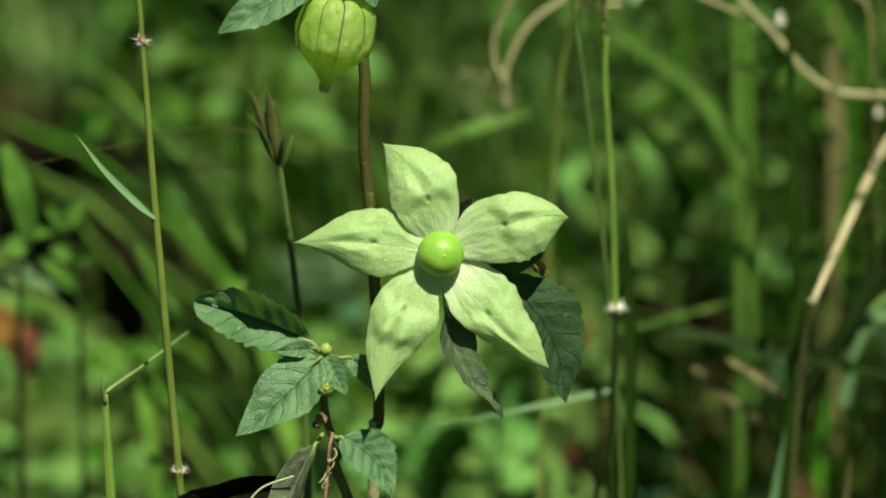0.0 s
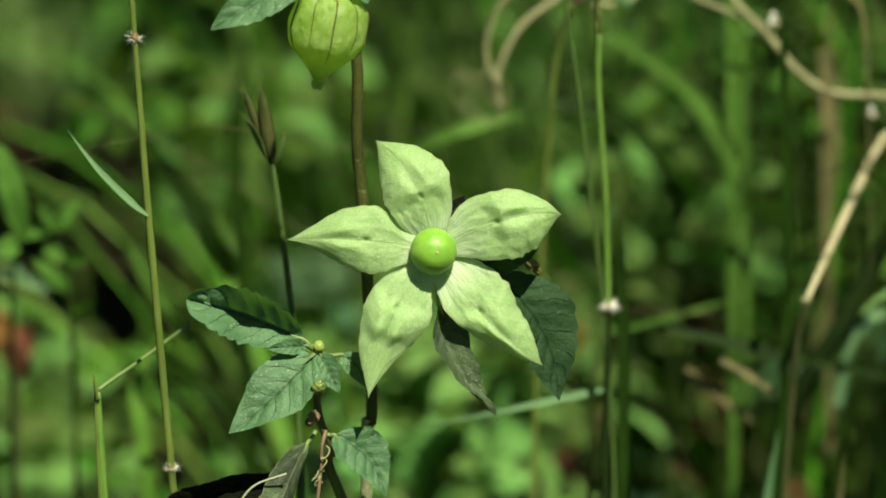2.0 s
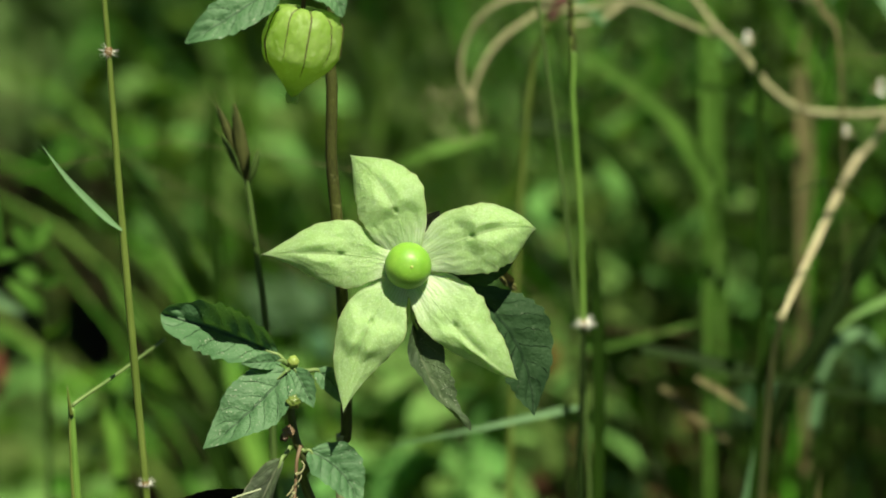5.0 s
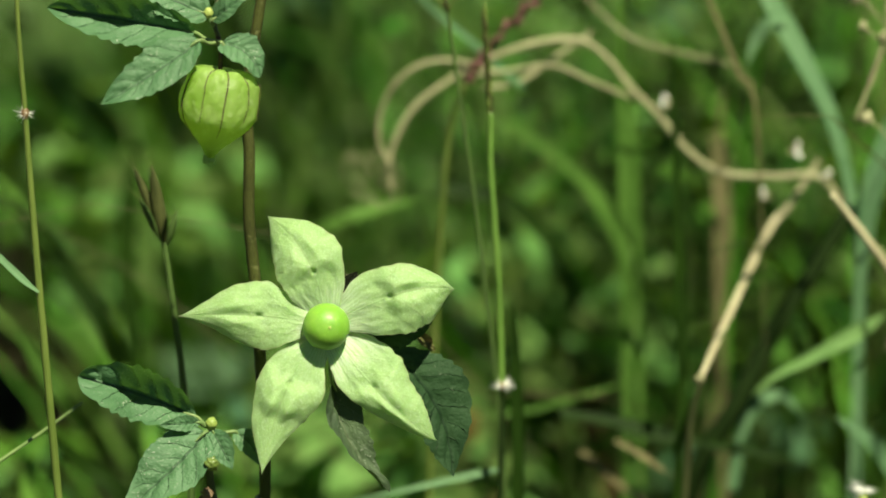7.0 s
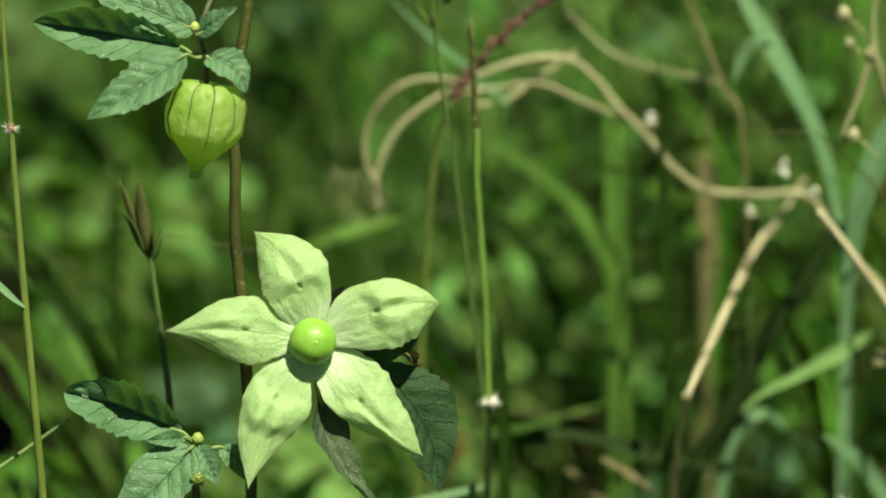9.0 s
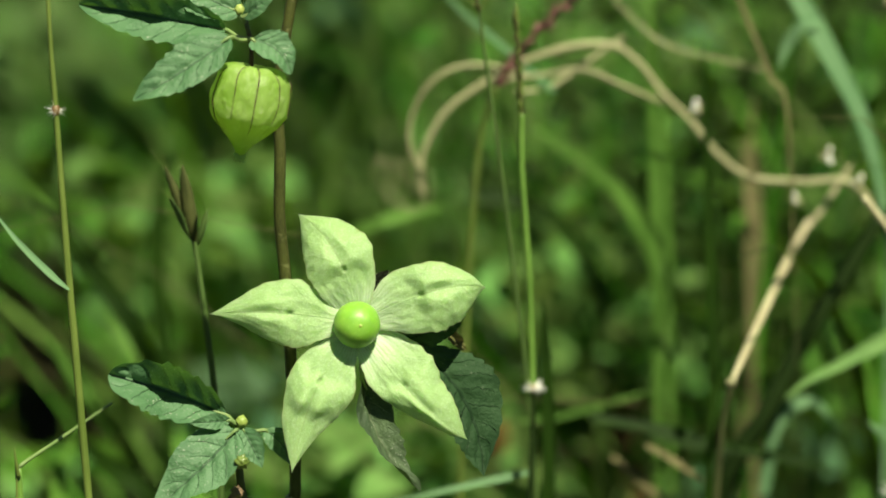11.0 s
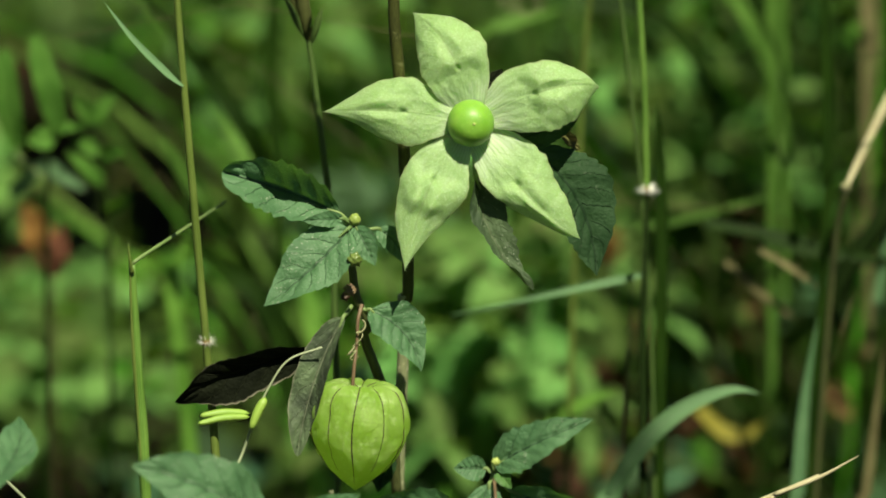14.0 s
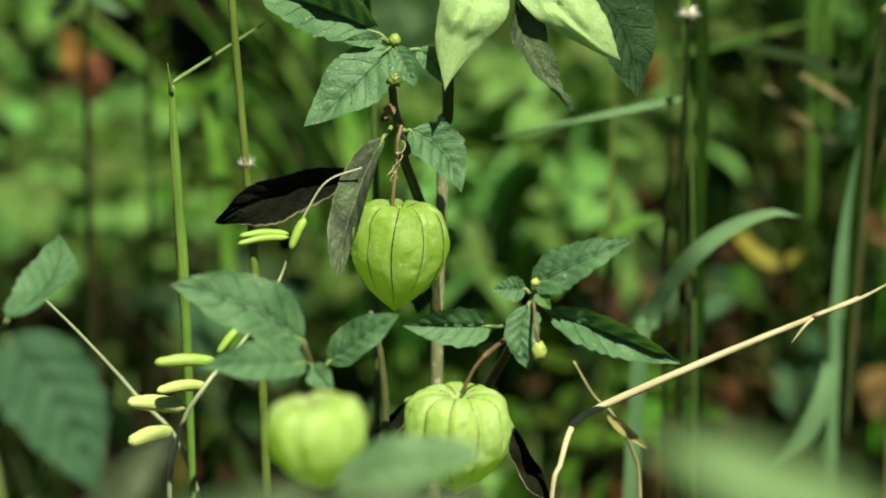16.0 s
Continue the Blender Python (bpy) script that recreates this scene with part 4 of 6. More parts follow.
lance = thing("lance_leaved_weed", "slender weed with long bright green lance leaves", "plant", (-0.1115, 0.2300, 0.0))
tube("stem", [(-0.1115, 0.2300, -0.01), (-0.1103, 0.2200, 0.1930), (-0.1106, 0.2200, 0.2213), (-0.1112, 0.2200, 0.2336), (-0.1118, 0.2200, 0.2440), (-0.1151, 0.2200, 0.2527)], [0.0009, 0.0008, 0.0006], DARKSTEM_SHADED, lance, n=40)
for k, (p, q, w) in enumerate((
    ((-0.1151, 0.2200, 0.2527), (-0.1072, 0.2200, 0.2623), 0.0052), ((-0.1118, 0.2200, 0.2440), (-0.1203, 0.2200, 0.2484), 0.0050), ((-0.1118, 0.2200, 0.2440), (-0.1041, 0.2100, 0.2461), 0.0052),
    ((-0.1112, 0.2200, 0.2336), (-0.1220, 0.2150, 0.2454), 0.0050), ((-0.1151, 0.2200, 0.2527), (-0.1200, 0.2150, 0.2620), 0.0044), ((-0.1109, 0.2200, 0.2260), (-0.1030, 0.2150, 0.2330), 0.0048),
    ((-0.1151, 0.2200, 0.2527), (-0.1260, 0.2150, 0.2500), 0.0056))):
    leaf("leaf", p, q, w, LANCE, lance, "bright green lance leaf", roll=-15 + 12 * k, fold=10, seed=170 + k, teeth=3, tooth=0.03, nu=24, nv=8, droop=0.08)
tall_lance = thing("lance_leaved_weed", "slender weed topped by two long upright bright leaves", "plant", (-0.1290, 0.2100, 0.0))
tube("stem", [(-0.1290, 0.2100, -0.01), (-0.1280, 0.2050, 0.1800), (-0.1262, 0.2000, 0.2400), (-0.1240, 0.2000, 0.2549)], [0.0009, 0.0008, 0.0006], DARKSTEM_SHADED, tall_lance, n=40)
leaf("leaf", (-0.1224, 0.2000, 0.2540), (-0.1294, 0.2000, 0.2842), 0.0078, LANCE, tall_lance, "long upright lance leaf", roll=10, fold=10, seed=180, teeth=3, tooth=0.02, nu=30, nv=8, low=0.5, high=0.5)
leaf("leaf", (-0.1350, 0.2000, 0.2480), (-0.1380, 0.2000, 0.2800), 0.0082, LANCE, tall_lance, "long upright lance leaf", roll=-10, fold=10, seed=181, teeth=3, tooth=0.02, nu=30, nv=8, low=0.5, high=0.5, stalk=(-0.1262, 0.2000, 0.2400))
leaf("leaf", (-0.1240, 0.2000, 0.2530), (-0.1316, 0.1950, 0.2530), 0.0070, LANCE, tall_lance, "short rounded bright leaf", fold=10, seed=182, teeth=3, tooth=0.02, nu=20, nv=8)

podweed = thing("pod_vine", "thin legume vine hung with small yellow-green pods", "vine", (-0.0804, -0.0200, 0.0996))
tube("stem", [(-0.0804, -0.0200, 0.0996), (-0.0823, -0.0500, 0.1711), (-0.0792, -0.0500, 0.1913), (-0.0729, -0.0500, 0.2028), (-0.0636, -0.0350, 0.2109), (-0.0575, -0.0160, 0.2181), (-0.0536, -0.0150, 0.2287), (-0.0501, -0.0140, 0.2364), (-0.0452, -0.0130, 0.2433), (-0.0369, -0.0120, 0.2464)],
     [0.0007, 0.0006, 0.0004, 0.00028, 0.00022], STALK_PALE, podweed, n=90)


def pod(p, q, r, mat, seed):
    p, q = Vector(p), Vector(q)
    mid = p.lerp(q, 0.5) + Vector((0, 0, 0.0006))
    tube("pod", [p, p.lerp(mid, 0.3), mid, mid.lerp(q, 0.8), q], [r * 0.1, r * 0.62, r * 0.92, r, r * 0.97, r * 0.8, r * 0.5, r * 0.06], mat, podweed, n=30, seg=10, lumps=0.06, seed=seed)


pod((-0.0546, -0.0170, 0.2309), (-0.0666, -0.0200, 0.2311), 0.0010, POD, 1)
pod((-0.0545, -0.0180, 0.2303), (-0.0670, -0.0220, 0.2297), 0.0009, POD, 2)
pod((-0.0507, -0.0150, 0.2344), (-0.0543, -0.0170, 0.2269), 0.0012, POD, 3)
pod((-0.0714, -0.0340, 0.2034), (-0.0865, -0.0380, 0.2042), 0.0016, POD, 4)
pod((-0.0742, -0.0340, 0.1973), (-0.0852, -0.0450, 0.1993), 0.0015, POD_RIPE, 5)
pod((-0.0791, -0.0340, 0.1914), (-0.0924, -0.0450, 0.1964), 0.0021, POD_RIPE, 6)
pod((-0.0826, -0.0340, 0.1856), (-0.0923, -0.0450, 0.1861), 0.0021, POD_RIPE, 7)
pod((-0.0645, -0.0320, 0.2128), (-0.0712, -0.0360, 0.2061), 0.0011, POD, 8)


def tuft(place, parent, r=0.0027, count=90, seed=1):
    """White hairs round a grass joint, in one small mesh."""
    rng = random.Random(seed)
    place = Vector(place)
    verts, faces = [], []
    for _ in range(count):
        d = Vector((rng.gauss(0, 1), rng.gauss(0, 0.7), rng.gauss(0, 0.35)))
        d.normalize()
        e = d.orthogonal().normalized() * 0.00010
        f = d.cross(e).normalized() * 0.00010
        q = place + d * r * rng.uniform(0.5, 1.3)
        k = len(verts)
        verts += [place + e, place - e * 0.5 + f, place - e * 0.5 - f, q]
        faces += [(k, k + 1, k + 3), (k + 1, k + 2, k + 3), (k + 2, k, k + 3)]
    return link("hairs", verts, faces, [(0, 0)] * len(verts), HAIR, parent, "fine white hairs")


# jointed grass stalk with hairy nodes
stalk = thing("grass_stalk", "tall jointed grass stalk with white hairs at its joints", "grass", (-0.0637, -0.0040, 0.0742))
tube("stalk", [(-0.0610, -0.0040, 0.0742), (-0.0619, -0.0040, 0.1679), (-0.0642, -0.0040, 0.2207), (-0.0659, -0.0040, 0.2455), (-0.0687, -0.0040, 0.2852), (-0.0712, -0.0040, 0.3224), (-0.0730, -0.0040, 0.3545), (-0.0742, -0.0040, 0.3757), (-0.0752, -0.0040, 0.4099)],
     [0.0012, 0.0012, 0.0011, 0.0010, 0.0010, 0.0009, 0.0007, 0.0006, 0.0005], STALK, stalk, n=90)
for k, p in enumerate(((-0.0730, -0.0040, 0.3543), (-0.0659, -0.0040, 0.2455))):
    ball("joint", p, 0.0011, STALK_RED, stalk, "dark reddish joint", squash=1.5, seg=12, rings=8)
    tuft(p, stalk, seed=k)
blade("blade", [(-0.0705, -0.0050, 0.3102), (-0.0745, -0.0050, 0.3135), (-0.0828, -0.0040, 0.3220), (-0.0900, -0.0020, 0.3310)], 0.0020, BLUEGRASS, stalk, "narrow drying grass blade", lean=20)

bent = thing("bent_grass", "grass stalk snapped over at the top", "grass", (-0.0815, -0.0040, -0.0038))
tube("stalk", [(-0.0815, -0.0040, -0.0038), (-0.0806, -0.0040, 0.1085), (-0.0805, -0.0040, 0.1574), (-0.0810, -0.0040, 0.1848), (-0.0817, -0.0040, 0.2115), (-0.0829, -0.0040, 0.2393), (-0.0839, -0.0040, 0.2652)], [0.0010, 0.0010, 0.0010, 0.0010, 0.0013, 0.0016, 0.0012, 0.0008], STALK_GREEN, bent, n=60)
tube("bent_tip", [(-0.0839, -0.0040, 0.2652), (-0.0820, -0.0030, 0.2667), (-0.0755, 0.0080, 0.2689), (-0.0702, 0.0240, 0.2694), (-0.0640, 0.0500, 0.2686)], [0.0005, 0.00045, 0.0004, 0.0003], TWIG_GREEN, bent, n=30)
tube("dry_edge", [(-0.0822, -0.0052, 0.2119), (-0.0837, -0.0052, 0.2396), (-0.0843, -0.0050, 0.2583), (-0.0840, -0.0050, 0.2654)], [0.0003, 0.0005, 0.0003, 0.0002], STALK, bent, "dry brown edge", n=20, seg=6)
tube("sheath", [(-0.0838, -0.0050, 0.2633), (-0.0842, -0.0060, 0.2671), (-0.0846, -0.0060, 0.2711)], [0.0006, 0.0004, 0.0001], STALK, bent, n=12)

spikegrass = thing("spikelet_grass", "thin grass with dark pointed spikelets", "grass", (-0.0359, 0.0500, 0.0565))
tube("stalk", [(-0.0359, 0.0500, 0.0565), (-0.0354, 0.0500, 0.1869), (-0.0361, 0.0500, 0.2463), (-0.0374, 0.0500, 0.2709), (-0.0394, 0.0500, 0.2891), (-0.0412, 0.0500, 0.3042), (-0.0423, 0.0500, 0.3117)], [0.001, 0.001, 0.0009, 0.0008, 0.0007], STALK_DULL, spikegrass, n=60)
for p, q, w in (((-0.0421, 0.0500, 0.3108), (-0.0449, 0.0480, 0.3315), 0.0037), ((-0.0428, 0.0500, 0.3140), (-0.0496, 0.0500, 0.3310), 0.0025), ((-0.0428, 0.0500, 0.3114), (-0.0481, 0.0470, 0.3235), 0.0018), ((-0.0414, 0.0500, 0.3102), (-0.0386, 0.0480, 0.3196), 0.0018)):
    p, q = Vector(p), Vector(q)
    tube("spikelet", [p, p.lerp(q, 0.3), p.lerp(q, 0.65), q], [w * 0.15, w * 0.36, w * 0.5, w * 0.52, w * 0.46, w * 0.30, w * 0.05], SPIKE if w > 0.002 else STALK_DULL, spikegrass, n=24, seg=10)
    for k in range(5):
        f = 0.15 + 0.12 * k
        side = 1 if k % 2 else -1
        tube("glume", [p.lerp(q, f), p.lerp(q, f + 0.16) + Vector((side * w * 0.30, 0, 0)), p.lerp(q, f + 0.36) + Vector((side * w * 0.26, 0, 0))], [w * 0.07, w * 0.09, w * 0.015], STALK_GREEN if k % 2 else STALK_DULL, spikegrass, n=8, seg=5)
    for k in (-1, 0.4):
        tube("awn", [p.lerp(q, 0.8), p.lerp(q, 1.05) + Vector((k * 0.0008, 0, 0)), p.lerp(q, 1.22) + Vector((k * 0.0018, 0, 0))], [0.00016, 0.00010, 0.00005], STALK, spikegrass, n=10, seg=5)

for name, label, pts, radii, mat, joint in (
    ("thin_grass_stalk", "very thin olive grass stalk ending in a dark spikelet", [(0.0532, 0.0900, 0.0374), (0.0491, 0.0900, 0.2056), (0.0455, 0.0900, 0.2602), (0.0425, 0.0900, 0.2870), (0.0389, 0.0900, 0.3166), (0.0347, 0.0900, 0.3458), (0.0322, 0.0900, 0.3647), (0.0311, 0.0900, 0.3768)], [0.0006, 0.0006, 0.0006, 0.0005, 0.0004], STALK_DULL, None),
    ("seed_spike_grass", "green grass stalk with a narrow brownish seed spike", [(0.0468, 0.0900, 0.2626), (0.0457, 0.0900, 0.2932), (0.0436, 0.0900, 0.3227), (0.0435, 0.0900, 0.3373)], [0.0009, 0.0008, 0.0008, 0.0007], STALK_GREEN, (0.0468, 0.0900, 0.2626)),
):
    g = thing(name, label, "grass", (pts[0][0], pts[0][1], 0.0))
    tube("stalk", pts, radii, mat, g, n=70)
    if joint:
        ball("joint", joint, 0.0012, STALK_RED, g, "dark reddish joint", squash=1.4, seg=12, rings=8)
        tuft(joint, g, 0.0036, 240, seed=5)
        tube("lower_stalk", [(0.0485, 0.0900, 0.0374), (0.0463, 0.0900, 0.2056), (0.0466, 0.0900, 0.2379), (0.0468, 0.0900, 0.2626)], [0.0011, 0.0010, 0.0009], DARKSTEM_SHADED, g, "dark lower stalk in a brown sheath", n=40)
        a, b = Vector((0.0435, 0.0900, 0.3358)), Vector((0.0416, 0.0900, 0.3639))
        rng = random.Random(3)
        for i in range(34):
            c = a.lerp(b, i / 34)
            tube("grain", [c, c + Vector((rng.choice((-1, 1)) * 0.0004, rng.uniform(-0.0004, 0.0004), 0.0018)), c + Vector((rng.uniform(-0.0003, 0.0003), 0, 0.0045))], [0.0005, 0.0006, 0.0001], SPIKE if i % 3 else STALK, g, n=6, seg=6)
    else:
        a = Vector(pts[-2])
        for k, (dx, dz) in enumerate(((-0.005, 0.007), (0.003, 0.006))):
            tube("spikelet_stalk", [a, a + Vector((dx * 0.6, 0, dz * 0.5)), a + Vector((dx, 0, dz))], [0.0003, 0.0003, 0.0002], STALK, g, n=8, seg=5)
            tube("spikelet", [a + Vector((dx, 0, dz)), a + Vector((dx * 1.2, 0, dz + 0.002)), a + Vector((dx * 1.5, 0, dz + 0.005))], [0.0003, 0.0012, 0.0002], SPIKE, g, n=8, seg=7)
        tube("spikelet", [a, a + Vector((-0.0006, 0, 0.002)), a + Vector((-0.001, 0, 0.005))], [0.0005, 0.0010, 0.0001], SPIKE, g, n=8, seg=7)

# dry climbing vine and its straw
vine = thing("dry_vine", "leafless tan dry vine looping through the grass", "vine", (0.1772, 0.2100, 0.2594))
V = ([(0.0191, 0.2000, 0.2947), (0.0185, 0.2000, 0.3052), (0.0245, 0.2000, 0.3183), (0.0345, 0.2000, 0.3267), (0.0461, 0.2000, 0.3333), (0.0610, 0.2000, 0.3386), (0.0742, 0.2000, 0.3392), (0.0826, 0.2000, 0.3335), (0.0893, 0.2000, 0.3250), (0.0977, 0.2000, 0.3166), (0.1061, 0.2000, 0.3064), (0.1162, 0.2000, 0.2996), (0.1313, 0.2000, 0.2984), (0.1464, 0.2000, 0.2973), (0.1592, 0.2050, 0.2792), (0.1772, 0.2100, 0.2594), (0.1952, 0.2100, 0.2243), (0.2034, 0.2100, 0.1097)],
     [(0.0185, 0.1980, 0.3022), (0.0152, 0.1980, 0.3103), (0.0159, 0.1980, 0.3191), (0.0203, 0.1970, 0.3276), (0.0278, 0.1970, 0.3329), (0.0377, 0.1980, 0.3337), (0.0494, 0.2000, 0.3303)],
     [(0.0409, 0.1950, 0.3298), (0.0525, 0.1950, 0.3311), (0.0657, 0.1950, 0.3327), (0.0773, 0.1950, 0.3280), (0.0911, 0.2020, 0.3210)],
     [(0.0461, 0.2000, 0.3253), (0.0561, 0.2020, 0.3266), (0.0662, 0.2050, 0.3328), (0.0782, 0.2100, 0.3400)],
     [(0.0754, 0.2200, 0.3507), (0.0839, 0.2200, 0.3422), (0.0939, 0.2180, 0.3357), (0.1212, 0.2200, 0.3287)])
for k, line in enumerate(V):
    tube("runner", line, [0.0008, 0.0010, 0.0010, 0.0009] if k == 0 else [0.0005, 0.0008, 0.0006] if k < 4 else [0.0003, 0.0005, 0.0004], VINE, vine, n=20 * len(line) // 2, lumps=0.08, seed=k)
rng = random.Random(12)
c = Vector((0.0145, 0.2000, 0.2985))
tube("tendril", [c + Vector((-0.002 + 0.010 * math.sin(i * 1.1) * (1 - i / 30), 0.004 * math.cos(i * 0.7), 0.008 * math.cos(i * 1.3) + rng.uniform(-0.001, 0.001))) for i in range(22)], [0.00014, 0.00012, 0.0001], VINE, vine, "tangled thin tendril", n=140, seg=6)
for p in ((0.1379, 0.2000, 0.3062), (0.1289, 0.2000, 0.2940), (0.1001, 0.2000, 0.3208), (0.1481, 0.2000, 0.2985)):
    p = Vector(p)
    for k in range(7):
        d = Vector((rng.uniform(-1, 1), rng.uniform(-1, 0.4), rng.uniform(-1, 1))).normalized() * rng.uniform(0.0015, 0.0035)
        tube("bract", [p - d * 0.2, p + d * 0.5, p + d], [0.0003, 0.0008, 0.0002], VINE if k % 3 else HAIR, vine, "withered flower bract", n=6, seg=6, lumps=0.2, seed=k)

straw = thing("dry_straw", "snapped pale straw caught in the grass", "straw", (0.0947, 0.1200, 0.1252))
tube("straw", [(0.1026, 0.1150, 0.2575), (0.1109, 0.1400, 0.2654), (0.1224, 0.1750, 0.2759), (0.1287, 0.1950, 0.2811)], [0.0007, 0.0010, 0.0011, 0.0010], STRAW, straw, n=50, lumps=0.08)
tube("dead_stem", [(0.0947, 0.1200, 0.1252), (0.0997, 0.1180, 0.2318), (0.1026, 0.1150, 0.2575)], [0.0009, 0.0009, 0.0008], TWIG, straw, "dark dead stem below the straw")
ball("knot", (0.1026, 0.1150, 0.2578), 0.0014, VINE, straw, "brown knot where the straw snapped", rough=0.5, seg=12, rings=8)
tube("straw", [(0.1287, 0.1950, 0.2808), (0.1329, 0.2050, 0.2840), (0.1374, 0.2050, 0.2891), (0.1466, 0.2050, 0.3039)], [0.0009, 0.0010, 0.0008, 0.0005], STRAW, straw, n=24, lumps=0.25)

prop = thing("propped_straw", "pale straw propped against the dry vine", "straw", (0.1753, 0.1300, 0.2542))
tube("straw", [(0.1835, 0.1300, 0.1206), (0.1753, 0.1300, 0.2542), (0.1601, 0.1300, 0.2803), (0.1487, 0.1280, 0.2961), (0.1396, 0.1260, 0.3078)], [0.0009, 0.0010, 0.0011, 0.0011, 0.0008], STRAW, prop, n=40)

fallen = thing("fallen_straw", "long pale straw kinked near its foot", "straw", (0.0082, -0.0420, 0.1096))
tube("straw", [(0.0082, -0.0420, 0.1096), (0.0099, -0.0400, 0.1682), (0.0122, -0.0360, 0.1785), (0.0144, -0.0300, 0.1844), (0.0175, -0.0250, 0.1867), (0.0300, -0.0240, 0.1928), (0.0547, -0.0240, 0.2041), (0.0738, -0.0240, 0.2124), (0.0847, -0.0240, 0.2175)],
     [0.0005, 0.0006, 0.0007, 0.0008, 0.0009, 0.0010, 0.0009, 0.0007, 0.0004], STRAW, fallen, n=90)
tube("straw_tip", [(0.0737, -0.0250, 0.2129), (0.0846, -0.0250, 0.2173), (0.0941, -0.0250, 0.2228)], [0.0006, 0.0005, 0.0001], STRAW, fallen, n=16)
tube("split", [(0.0738, -0.0250, 0.2125), (0.0715, -0.0260, 0.2106), (0.0683, -0.0270, 0.2066)], [0.0004, 0.0004, 0.0001], STRAW, fallen, n=12)
stick = thing("thin_straw", "thin straight pale straw leaning in the weeds", "straw", (-0.0797, 0.0020, 0.1571))
tube("straw", [(-0.0704, 0.0040, 0.1053), (-0.0816, 0.0020, 0.1635), (-0.0948, 0.0000, 0.1834), (-0.1070, -0.0030, 0.1992), (-0.1177, -0.0060, 0.2119)], [0.0006, 0.0006, 0.0006, 0.0004, 0.0003], STALK_PALE, stick, n=30)

spike = thing("purple_grass_spike", "dark purple grass seed spike", "grass", (0.0268, 0.1700, 0.1079))
tube("stalk", [(0.0268, 0.1700, 0.1079), (0.0303, 0.1700, 0.2457), (0.0343, 0.1650, 0.3132), (0.0389, 0.1600, 0.3333)], [0.0009, 0.0008, 0.0007], STALK, spike, n=40)
a, b = Vector((0.0389, 0.1600, 0.3336)), Vector((0.0692, 0.1600, 0.3633))
rng = random.Random(8)
for i in range(80):
    c = a.lerp(b, i / 80) + Vector((-0.002 * math.sin(i / 80 * 3), 0, 0.002 * math.sin(i / 80 * 3)))
    d = Vector((rng.uniform(-1, 1), rng.uniform(-1, 1), rng.uniform(-1, 1))).normalized() * 0.0024 + (b - a).normalized() * 0.0022
    tube("grain", [c, c + d * 0.5 + Vector((0, 0, 0.0002)), c + d], [0.0005, 0.0007, 0.0002], PURPLE, spike, n=6, seg=6)

